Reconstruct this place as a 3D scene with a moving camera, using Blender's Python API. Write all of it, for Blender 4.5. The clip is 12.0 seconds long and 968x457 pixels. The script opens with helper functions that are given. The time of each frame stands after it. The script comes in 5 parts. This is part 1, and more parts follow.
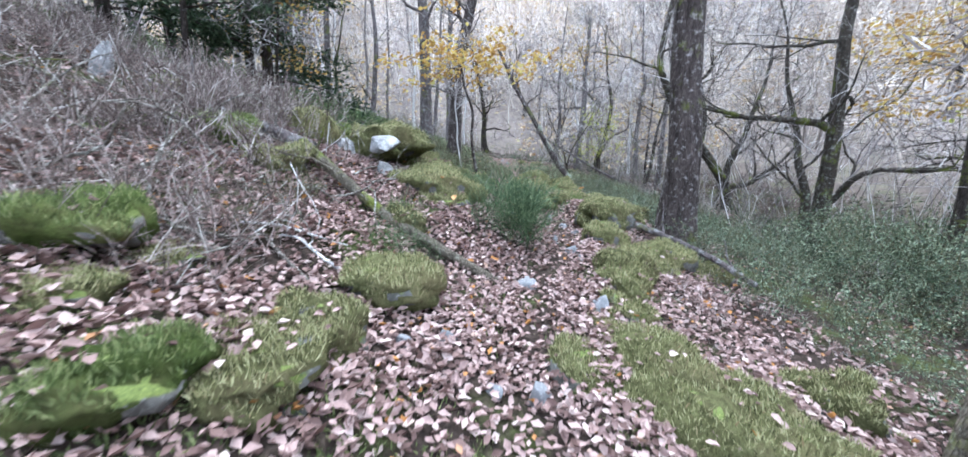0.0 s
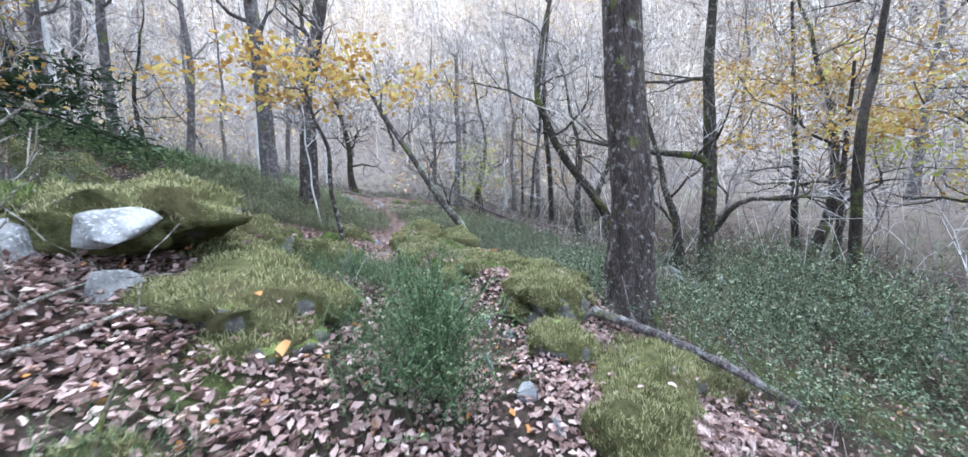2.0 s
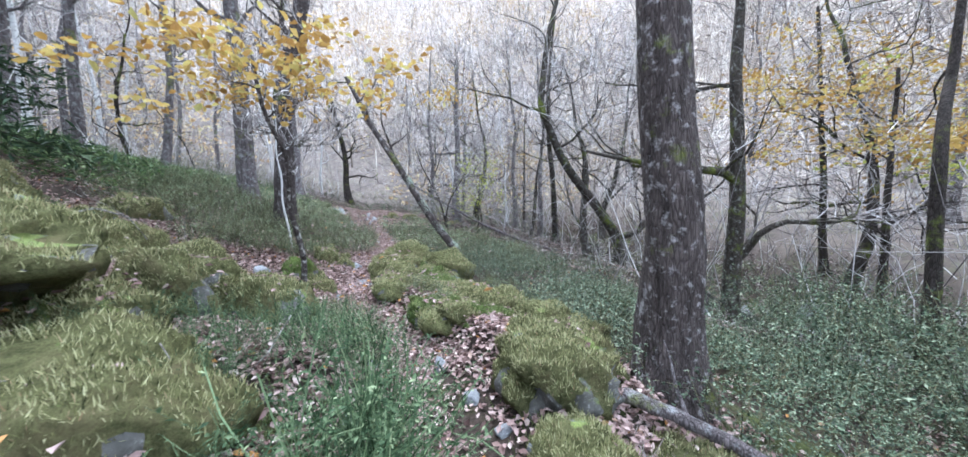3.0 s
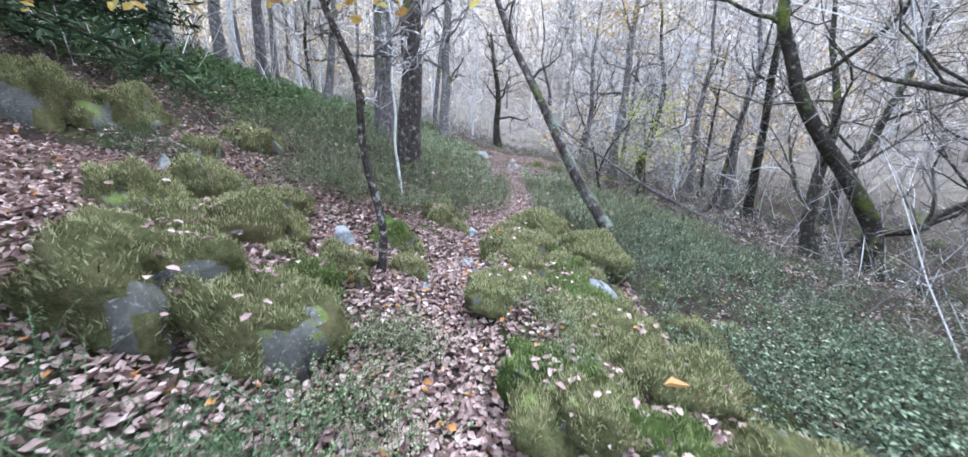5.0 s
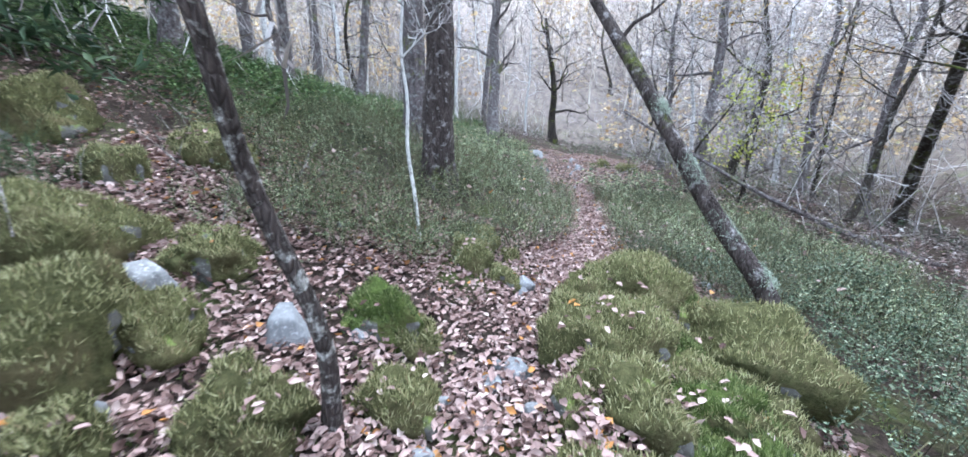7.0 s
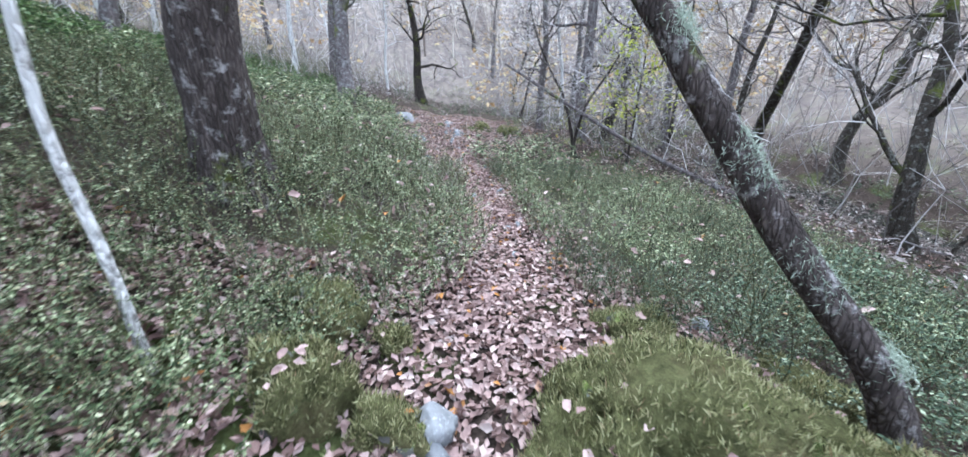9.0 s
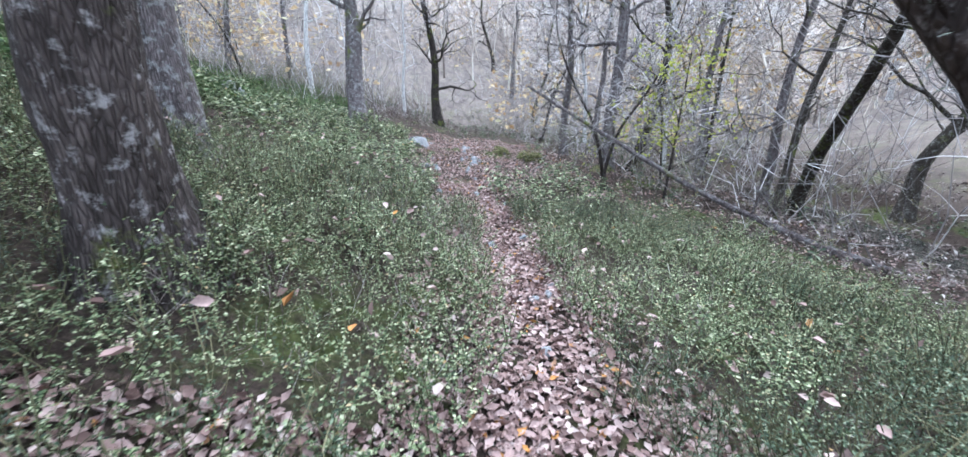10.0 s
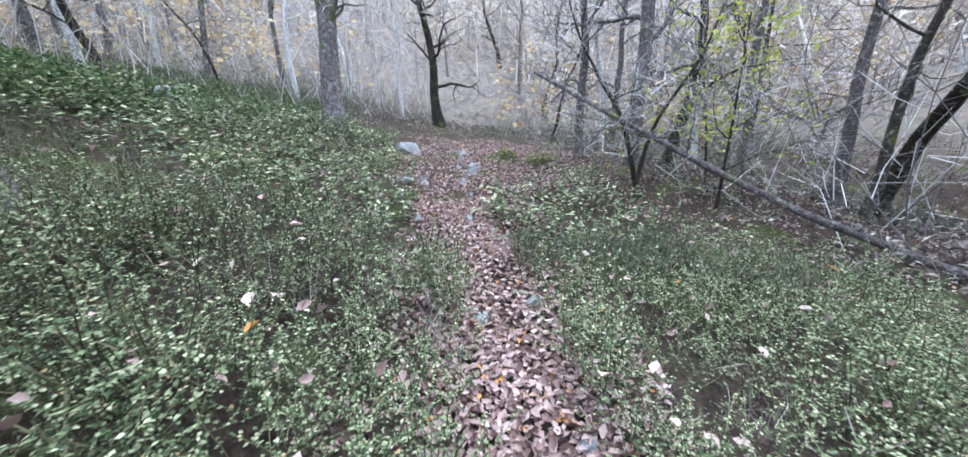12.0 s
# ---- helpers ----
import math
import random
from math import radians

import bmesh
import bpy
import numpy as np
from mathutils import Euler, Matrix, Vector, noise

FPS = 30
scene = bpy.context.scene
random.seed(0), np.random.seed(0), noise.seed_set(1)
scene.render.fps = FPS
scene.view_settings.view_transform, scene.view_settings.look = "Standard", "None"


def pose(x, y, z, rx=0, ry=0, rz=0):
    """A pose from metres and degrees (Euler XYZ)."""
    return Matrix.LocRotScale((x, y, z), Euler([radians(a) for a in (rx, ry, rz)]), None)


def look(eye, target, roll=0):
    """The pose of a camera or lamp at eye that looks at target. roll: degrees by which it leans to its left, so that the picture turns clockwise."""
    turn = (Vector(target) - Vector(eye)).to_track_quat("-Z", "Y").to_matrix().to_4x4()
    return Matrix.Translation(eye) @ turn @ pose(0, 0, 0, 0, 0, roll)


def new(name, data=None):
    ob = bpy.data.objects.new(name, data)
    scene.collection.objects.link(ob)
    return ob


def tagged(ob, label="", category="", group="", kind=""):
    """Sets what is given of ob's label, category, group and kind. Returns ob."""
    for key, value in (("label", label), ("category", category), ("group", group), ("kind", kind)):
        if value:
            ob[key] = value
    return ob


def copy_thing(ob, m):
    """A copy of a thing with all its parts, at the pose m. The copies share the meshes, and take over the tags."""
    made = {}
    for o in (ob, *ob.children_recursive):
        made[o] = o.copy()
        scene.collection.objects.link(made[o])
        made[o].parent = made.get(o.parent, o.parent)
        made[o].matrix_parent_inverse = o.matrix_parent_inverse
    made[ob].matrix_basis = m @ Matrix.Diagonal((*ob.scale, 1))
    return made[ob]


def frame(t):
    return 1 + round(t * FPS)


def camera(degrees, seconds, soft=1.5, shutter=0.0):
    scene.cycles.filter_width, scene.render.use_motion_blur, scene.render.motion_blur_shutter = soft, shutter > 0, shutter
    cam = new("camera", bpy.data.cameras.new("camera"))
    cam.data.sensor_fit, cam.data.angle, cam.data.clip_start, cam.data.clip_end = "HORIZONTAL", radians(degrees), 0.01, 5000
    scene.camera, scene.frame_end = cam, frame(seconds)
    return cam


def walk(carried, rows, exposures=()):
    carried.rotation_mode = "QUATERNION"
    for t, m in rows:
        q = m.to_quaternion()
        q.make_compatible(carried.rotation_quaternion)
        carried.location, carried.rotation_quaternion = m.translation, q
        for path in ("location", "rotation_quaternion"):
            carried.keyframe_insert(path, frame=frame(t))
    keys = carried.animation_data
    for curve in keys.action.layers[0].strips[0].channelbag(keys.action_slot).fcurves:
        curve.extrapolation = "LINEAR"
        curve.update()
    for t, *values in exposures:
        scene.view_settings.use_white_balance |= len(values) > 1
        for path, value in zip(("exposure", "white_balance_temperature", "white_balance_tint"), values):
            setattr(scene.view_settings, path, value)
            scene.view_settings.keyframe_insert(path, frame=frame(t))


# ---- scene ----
cam = camera(105.1, 12.0, soft=1.5, shutter=0.2)
METRES, EYE, TILT, LEAN, TURN = 13.0, 1.4, -11.0, 0.0, 0.0
ROWS = [
    (0.0, 0.0, 0.0, 0.0, 0.0, 0.0, 0.0),
    (0.5, -0.0021, 0.0423, 0.0161, -4.83, 4.63, 1.63),
    (1.0, -0.0035, 0.0813, 0.0275, -6.35, 5.58, 3.98),
    (1.5, -0.0009, 0.1222, 0.0434, -8.69, 4.2, 4.52),
    (2.0, 0.0042, 0.1653, 0.0568, -18.55, 3.82, 6.25),
    (2.5, 0.0235, 0.2025, 0.0689, -18.68, 7.91, 6.14),
    (4.5, 0.0685, 0.3601, 0.1071, -7.56, -6.35, 1.1),
    (5.0, 0.0771, 0.4015, 0.1172, 3.52, -1.97, -2.62),
    (5.5, 0.0782, 0.4439, 0.1257, 4.75, -1.58, -2.96),
    (6.0, 0.0745, 0.4847, 0.1351, 9.89, -4.03, -2.69),
    (6.5, 0.0712, 0.5246, 0.1462, 16.93, -7.13, -2.3),
    (7.0, 0.0603, 0.5637, 0.1514, 11.57, -2.74, -2.46),
    (9.0, 0.0398, 0.727, 0.183, -7.89, -8.38, 1.74),
    (9.5, 0.0398, 0.7719, 0.1986, -12.01, -5.78, 6.97),
    (10.0, 0.0485, 0.8081, 0.2086, -5.24, -5.55, 1.14),
    (10.5, 0.0553, 0.8443, 0.2184, -7.8, -5.69, 1.93),
    (11.0, 0.0639, 0.8788, 0.2253, -11.75, -6.76, 2.98),
    (11.5, 0.0733, 0.9124, 0.2306, -6.35, -6.62, 2.66),
    (12.0, 0.0811, 0.9476, 0.2338, -3.26, -5.63, 3.65),
]
walk(cam, [(t, pose(0, 0, EYE, TILT, LEAN, TURN) @ pose(METRES * x, METRES * y, METRES * z, 90 + pitch, roll, yaw)) for t, x, y, z, yaw, pitch, roll in ROWS],
     exposures=[(0.0, 1.93, 5400, 3), (2.7, 1.93, 5400, 3), (4.5, 2.03, 5350, 3), (7.0, 2.1, 5330, 3), (9.5, 2.0, 5350, 3), (12.0, 1.93, 5350, 3)])

# ---- daylight: a bright overcast autumn sky ----
world = bpy.data.worlds.new("overcast_sky")
scene.world = world
world.use_nodes = True
wn, wl = world.node_tree.nodes, world.node_tree.links
sky = wn.new("ShaderNodeTexSky")
sky.sky_type, sky.sun_disc = "NISHITA", False
sky.sun_elevation, sky.sun_rotation = radians(62), radians(20)
sky.dust_density, sky.ozone_density, sky.air_density = 4.0, 1.0, 1.0
cloud = wn.new("ShaderNodeMix")
cloud.data_type = "RGBA"
cloud.inputs[0].default_value = 0.75
wl.new(sky.outputs[0], cloud.inputs[6])
cloud.inputs[7].default_value = (9.0, 9.0, 9.3, 1)
wl.new(cloud.outputs[2], wn["Background"].inputs[0])
wn["Background"].inputs[1].default_value = 0.15
sun = new("sun", bpy.data.lights.new("sun", "SUN"))
sun.data.energy, sun.data.angle, sun.data.color = 1.5, radians(35), (1.0, 0.97, 0.93)
sun.matrix_world = look((3, 8, 16), (0, 0, 0))


# ---- small tools ----
def lattice(ix, iy, seed):
    v = np.sin(ix * 127.1 + iy * 311.7 + seed * 74.7) * 43758.5453
    return v - np.floor(v)


def vnoise(x, y, seed=0):
    """Smooth value noise, 0 to 1."""
    x, y = np.asarray(x, float), np.asarray(y, float)
    ix, iy = np.floor(x), np.floor(y)
    fx, fy = x - ix, y - iy
    fx, fy = fx * fx * (3 - 2 * fx), fy * fy * (3 - 2 * fy)
    a, b = lattice(ix, iy, seed), lattice(ix + 1, iy, seed)
    c, d = lattice(ix, iy + 1, seed), lattice(ix + 1, iy + 1, seed)
    return (a + (b - a) * fx) * (1 - fy) + (c + (d - c) * fx) * fy


def fbm(x, y, seed=0, octaves=4):
    total, amp = 0.0, 0.5
    for k in range(octaves):
        total = total + amp * vnoise(x * 2**k, y * 2**k, seed + 13 * k)
        amp *= 0.5
    return total


def smooth(a, b, v):
    s = np.clip((np.asarray(v, float) - a) / (b - a), 0, 1)
    return s * s * (3 - 2 * s)


class Geo:
    """Gathers points and faces, and makes one mesh of them."""

    def __init__(self):
        self.v, self.f, self.n = [], {3: [], 4: []}, 0

    def add(self, verts, faces):
        verts, faces = np.asarray(verts, float).reshape(-1, 3), np.asarray(faces, int)
        self.v.append(verts)
        self.f[faces.shape[1]].append(faces + self.n)
        self.n += len(verts)
        return self

    def spread(self, verts, faces, turns, places):
        """The same little piece many times: turns (n, 3, 3), places (n, 3)."""
        verts, faces, n = np.asarray(verts, float), np.asarray(faces, int), len(places)
        if n:
            out = np.einsum("nij,kj->nki", turns, verts) + np.asarray(places)[:, None]
            self.add(out.reshape(-1, 3), (faces[None] + (np.arange(n) * len(verts))[:, None, None]).reshape(-1, faces.shape[1]))
        return self

    def mesh(self, name, material, shade=False):
        me = bpy.data.meshes.new(name)
        verts = np.concatenate(self.v)
        loops, starts, at = [], [], 0
        for size in (3, 4):
            if self.f[size]:
                faces = np.concatenate(self.f[size])
                starts.append(at + np.arange(len(faces)) * size)
                loops.append(faces.ravel())
                at += faces.size
        loops, starts = np.concatenate(loops), np.concatenate(starts)
        me.vertices.add(len(verts))
        me.vertices.foreach_set("co", verts.ravel().astype(np.float32))
        me.loops.add(len(loops))
        me.loops.foreach_set("vertex_index", loops.astype(np.int32))
        me.polygons.add(len(starts))
        me.polygons.foreach_set("loop_start", starts.astype(np.int32))
        me.update(calc_edges=True)
        me.validate()
        if shade:
            me.polygons.foreach_set("use_smooth", np.ones(len(me.polygons), bool))
        me.materials.append(material)
        return me


def part(name, geo, material, parent, label="", shade=True, kind=""):
    ob = new(name, geo.mesh(name, material, shade))
    ob.parent = parent
    return tagged(ob, label, kind=kind)


def holder(name, x, y, z, label, category, group=""):
    ob = new(name)
    ob.location = (x, y, z)
    return tagged(ob, label, category, group)


def turns(rng, n, tilt=0.5, size=(0.8, 1.2)):
    """Random turns about z, tilted, and sized."""
    yaw, lean, about = rng.uniform(0, 6.283, n), np.abs(rng.normal(0, tilt, n)), rng.uniform(0, 6.283, n)
    c, s, o, i = np.cos(yaw), np.sin(yaw), np.zeros(n), np.ones(n)
    rz = np.stack([c, -s, o, s, c, o, o, o, i], 1).reshape(n, 3, 3)
    ax, ay, cl, sl = np.cos(about), np.sin(about), np.cos(lean), np.sin(lean)
    k = 1 - cl
    rt = np.stack([cl + ax * ax * k, ax * ay * k, ay * sl, ax * ay * k, cl + ay * ay * k, -ax * sl, -ay * sl, ax * sl, cl], 1).reshape(n, 3, 3)
    return np.einsum("nij,njk->nik", rt, rz) * rng.uniform(*size, n)[:, None, None]


def tube(geo, points, radii, sides=8, rough=0.0, seed=0, cap=True):
    """A tapered round stem along points."""
    p, r = np.asarray(points, float), np.asarray(radii, float)
    d = np.gradient(p, axis=0)
    d /= np.linalg.norm(d, axis=1)[:, None] + 1e-9
    ref = np.array([0.31, 0.95, 0.05]) if abs(d[0] @ [0.31, 0.95, 0.05]) < 0.9 else np.array([1.0, 0, 0])
    u = np.cross(d, ref)
    u /= np.linalg.norm(u, axis=1)[:, None] + 1e-9
    w = np.cross(d, u)
    a = np.arange(sides) * 2 * math.pi / sides
    ring = np.cos(a)[None, :, None] * u[:, None] + np.sin(a)[None, :, None] * w[:, None]
    rad = np.repeat(r[:, None], sides, 1)
    if rough:
        run = np.r_[0, np.cumsum(np.linalg.norm(np.diff(p, axis=0), axis=1))]
        wob = fbm(np.cos(a)[None] * 1.3 + 9 + 0 * run[:, None], np.sin(a)[None] * 1.3 + run[:, None] * 1.7, seed, 4) - 0.47
        ridge = np.abs(vnoise(a[None] * sides / 3.0 + run[:, None] * 0.6, run[:, None] * 2.6, seed + 5) - 0.5)
        rad = rad * (1 + rough * (1.6 * wob + 0.5 * ridge))
    v = p[:, None] + ring * rad[..., None]
    n = len(p)
    i, j = np.meshgrid(np.arange(n - 1), np.arange(sides), indexing="ij")
    f = np.stack([i * sides + j, i * sides + (j + 1) % sides, (i + 1) * sides + (j + 1) % sides, (i + 1) * sides + j], -1).reshape(-1, 4)
    v = v.reshape(-1, 3)
    if cap:
        v = np.concatenate([v, p[-1:] + d[-1:] * r[-1]])
        geo.add(v[:0], np.zeros((0, 3), int))
        base = (n - 1) * sides
        geo.add(v, f)
        k = np.arange(sides)
        geo.f[3].append(np.stack([base + k, base + (k + 1) % sides, np.full(sides, n * sides)], 1) + geo.n - len(v))
    else:
        geo.add(v, f)
    return geo


def wander(rng, start, way, length, steps, bend, lift=0.0):
    """A crooked line that starts along way."""
    p, d = [np.array(start, float)], np.array(way, float) / np.linalg.norm(way)
    for _ in range(steps):
        d = d + rng.normal(0, bend, 3) + (0, 0, lift)
        d /= np.linalg.norm(d)
        p.append(p[-1] + d * length / steps)
    return np.array(p)


# ---- materials ----
def material(name):
    m = bpy.data.materials.new(name)
    m.use_nodes = True
    return m, m.node_tree.nodes, m.node_tree.links, m.node_tree.nodes["Principled BSDF"]


def ramp_node(n, stops):
    r = n.new("ShaderNodeValToRGB")
    while len(r.color_ramp.elements) < len(stops):
        r.color_ramp.elements.new(0.5)
    for e, (at, c) in zip(r.color_ramp.elements, stops):
        e.position, e.color = at, (*c, 1)
    return r


def noise_node(n, l, scale, detail=6, coord=None, rough=0.6):
    t = n.new("ShaderNodeTexNoise")
    t.inputs["Scale"].default_value, t.inputs["Detail"].default_value, t.inputs["Roughness"].default_value = scale, detail, rough
    if coord is not None:
        l.new(coord, t.inputs["Vector"])
    return t


def mix_node(n, l, fac, a, b, how="MIX"):
    m = n.new("ShaderNodeMix")
    m.data_type, m.blend_type = "RGBA", how
    for sock, v in ((m.inputs[0], fac), (m.inputs[6], a), (m.inputs[7], b)):
        if isinstance(v, (int, float)):
            sock.default_value = v
        elif isinstance(v, tuple):
            sock.default_value = (*v, 1)
        else:
            l.new(v, sock)
    return m.outputs[2]


def bump_node(n, l, b, height, strength, distance):
    k = n.new("ShaderNodeBump")
    k.inputs["Strength"].default_value, k.inputs["Distance"].default_value = strength, distance
    l.new(height, k.inputs["Height"])
    l.new(k.outputs[0], b.inputs["Normal"])


def leafy(name, stops, rough=0.55, thin=0.35, gloss=0.12):
    """A leaf material: its colour varies leaf by leaf, and some light comes through."""
    m, n, l, b = material(name)
    g = n.new("ShaderNodeNewGeometry")
    r = ramp_node(n, stops)
    l.new(g.outputs["Random Per Island"], r.inputs[0])
    tex = noise_node(n, l, 60, 3, n.new("ShaderNodeTexCoord").outputs["Object"])
    col = mix_node(n, l, 0.45, r.outputs[0], ramp_out(n, l, tex.outputs[0], [(0.3, (0.45, 0.45, 0.45)), (0.7, (1, 1, 1))]), "MULTIPLY")
    l.new(col, b.inputs["Base Color"])
    b.inputs["Roughness"].default_value = rough
    b.inputs["Specular IOR Level"].default_value = gloss
    if thin:
        t, s = n.new("ShaderNodeBsdfTranslucent"), n.new("ShaderNodeMixShader")
        l.new(col, t.inputs[0])
        s.inputs[0].default_value = thin
        l.new(b.outputs[0], s.inputs[1])
        l.new(t.outputs[0], s.inputs[2])
        l.new(s.outputs[0], n["Material Output"].inputs[0])
    return m


def ramp_out(n, l, value, stops):
    r = ramp_node(n, stops)
    l.new(value, r.inputs[0])
    return r.outputs[0]


def bark(name, dark, light, lichen, moss=0.0, lichen_at=0.6, scale=1.0):
    m, n, l, b = material(name)
    co = n.new("ShaderNodeTexCoord").outputs["Object"]
    mp = n.new("ShaderNodeMapping")
    mp.inputs["Scale"].default_value = (14 * scale, 14 * scale, 2.6 * scale)
    l.new(co, mp.inputs[0])
    fib = noise_node(n, l, 1.0, 8, mp.outputs[0], 0.7)
    crk = n.new("ShaderNodeTexVoronoi")
    crk.feature = "DISTANCE_TO_EDGE"
    crk.inputs["Scale"].default_value = 3.4
    l.new(mp.outputs[0], crk.inputs["Vector"])
    col = ramp_out(n, l, fib.outputs[0], [(0.32, dark), (0.68, light)])
    col = mix_node(n, l, ramp_out(n, l, crk.outputs[0], [(0.0, (0.55, 0.55, 0.55)), (0.2, (0, 0, 0))]), col, tuple(c * 0.45 for c in dark))
    patch = noise_node(n, l, 11.0 * scale, 9, co, 0.72)
    spots = ramp_out(n, l, patch.outputs[0], [(lichen_at - 0.06, (0, 0, 0)), (lichen_at + 0.05, (0.75, 0.75, 0.75))])
    col = mix_node(n, l, spots, col, lichen)
    if moss:
        big = noise_node(n, l, 1.7, 8, co, 0.7)
        on = ramp_out(n, l, big.outputs[0], [(0.62 - 0.3 * moss, (0, 0, 0)), (0.72 - 0.3 * moss, (0.9, 0.9, 0.9))])
        fuzz = noise_node(n, l, 70, 4, co)
        col = mix_node(n, l, on, col, ramp_out(n, l, fuzz.outputs[0], [(0.3, (0.05, 0.07, 0.012)), (0.7, (0.17, 0.19, 0.04))]))
    l.new(col, b.inputs["Base Color"])
    b.inputs["Roughness"].default_value = 0.9
    b.inputs["Specular IOR Level"].default_value = 0.1
    h = n.new("ShaderNodeMath")
    h.operation = "ADD"
    l.new(fib.outputs[0], h.inputs[0])
    l.new(ramp_out(n, l, crk.outputs[0], [(0.0, (0, 0, 0)), (0.25, (0.6, 0.6, 0.6))]), h.inputs[1])
    bump_node(n, l, b, h.outputs[0], 0.9, 0.02)
    return m


def moss_material(name, dark, light, dead):
    m, n, l, b = material(name)
    co = n.new("ShaderNodeTexCoord").outputs["Object"]
    info = n.new("ShaderNodeObjectInfo")
    fine, mid, big = noise_node(n, l, 110, 5, co, 0.75), noise_node(n, l, 16, 6, co, 0.65), noise_node(n, l, 3.2, 5, co)
    col = ramp_out(n, l, mid.outputs[0], [(0.3, dark), (0.7, light)])
    col = mix_node(n, l, ramp_out(n, l, fine.outputs[0], [(0.35, (0.6, 0.6, 0.6)), (0.55, (0, 0, 0))]), col, tuple(c * 0.45 for c in dark))
    col = mix_node(n, l, ramp_out(n, l, big.outputs[0], [(0.5, (0, 0, 0)), (0.75, (0.7, 0.7, 0.7))]), col, dead)
    hue = n.new("ShaderNodeHueSaturation")
    mr = n.new("ShaderNodeMapRange")
    mr.inputs[3].default_value, mr.inputs[4].default_value = 0.75, 1.2
    l.new(info.outputs["Random"], mr.inputs[0])
    l.new(mr.outputs[0], hue.inputs["Value"])
    l.new(col, hue.inputs["Color"])
    l.new(hue.outputs[0], b.inputs["Base Color"])
    b.inputs["Roughness"].default_value = 0.95
    b.inputs["Specular IOR Level"].default_value = 0.05
    add = n.new("ShaderNodeMath")
    add.operation = "MULTIPLY_ADD"
    l.new(mid.outputs[0], add.inputs[0])
    add.inputs[1].default_value = 1.5
    l.new(fine.outputs[0], add.inputs[2])
    bump_node(n, l, b, add.outputs[0], 1.0, 0.03)
    return m


def rock_material(name, dark, light, spot, moss=0.0):
    m, n, l, b = material(name)
    co = n.new("ShaderNodeTexCoord").outputs["Object"]
    big, fine = noise_node(n, l, 4.0, 9, co, 0.7), noise_node(n, l, 40, 6, co, 0.7)
    col = ramp_out(n, l, big.outputs[0], [(0.3, dark), (0.7, light)])
    col = mix_node(n, l, ramp_out(n, l, fine.outputs[0], [(0.55, (0, 0, 0)), (0.68, (0.8, 0.8, 0.8))]), col, spot)
    if moss:
        g = n.new("ShaderNodeNewGeometry")
        sep = n.new("ShaderNodeSeparateXYZ")
        l.new(g.outputs["Normal"], sep.inputs[0])
        patch = noise_node(n, l, 6.0, 6, co)
        s = n.new("ShaderNodeMath")
        s.operation = "MULTIPLY_ADD"
        l.new(sep.outputs[2], s.inputs[0])
        s.inputs[1].default_value = 0.35
        l.new(patch.outputs[0], s.inputs[2])
        on = ramp_out(n, l, s.outputs[0], [(0.86 - 0.3 * moss, (0, 0, 0)), (0.94 - 0.3 * moss, (1, 1, 1))])
        fz = noise_node(n, l, 90, 4, co)
        col = mix_node(n, l, on, col, ramp_out(n, l, fz.outputs[0], [(0.3, (0.05, 0.07, 0.015)), (0.7, (0.16, 0.19, 0.05))]))
    l.new(col, b.inputs["Base Color"])
    b.inputs["Roughness"].default_value = 0.75
    b.inputs["Specular IOR Level"].default_value = 0.25
    bump_node(n, l, b, big.outputs[0], 0.8, 0.05)
    return m


BARK_OAK = bark("oak_bark", (0.024, 0.019, 0.018), (0.12, 0.098, 0.096), (0.36, 0.34, 0.35), moss=0.16, lichen_at=0.6)
BARK_DARK = bark("dark_bark", (0.014, 0.011, 0.01), (0.07, 0.057, 0.053), (0.2, 0.2, 0.2), moss=0.25, lichen_at=0.66)
BARK_MOSS = bark("mossy_bark", (0.02, 0.017, 0.014), (0.09, 0.075, 0.066), (0.3, 0.3, 0.29), moss=0.22, lichen_at=0.6)
BARK_GREY = bark("grey_lichened_bark", (0.05, 0.042, 0.045), (0.2, 0.17, 0.175), (0.28, 0.28, 0.29), moss=0.2, lichen_at=0.57)
BARK_YOUNG = bark("lichened_young_bark", (0.022, 0.018, 0.017), (0.11, 0.09, 0.088), (0.46, 0.45, 0.44), moss=0.05, lichen_at=0.585, scale=1.1)
BARK_BIRCH = bark("birch_bark", (0.1, 0.09, 0.09), (0.5, 0.48, 0.48), (0.66, 0.65, 0.66), lichen_at=0.45)
BARK_DEAD = bark("dead_wood", (0.06, 0.055, 0.05), (0.24, 0.21, 0.19), (0.45, 0.44, 0.42), moss=0.15, lichen_at=0.55)
BARK_LOG = bark("mossy_log_bark", (0.05, 0.045, 0.035), (0.2, 0.17, 0.14), (0.3, 0.31, 0.26), moss=0.42, lichen_at=0.62)
TWIG = leafy("bare_twigs", [(0.0, (0.08, 0.068, 0.068)), (0.4, (0.22, 0.195, 0.2)), (0.75, (0.46, 0.43, 0.44)), (1.0, (0.7, 0.68, 0.69))], 0.9, 0.0)
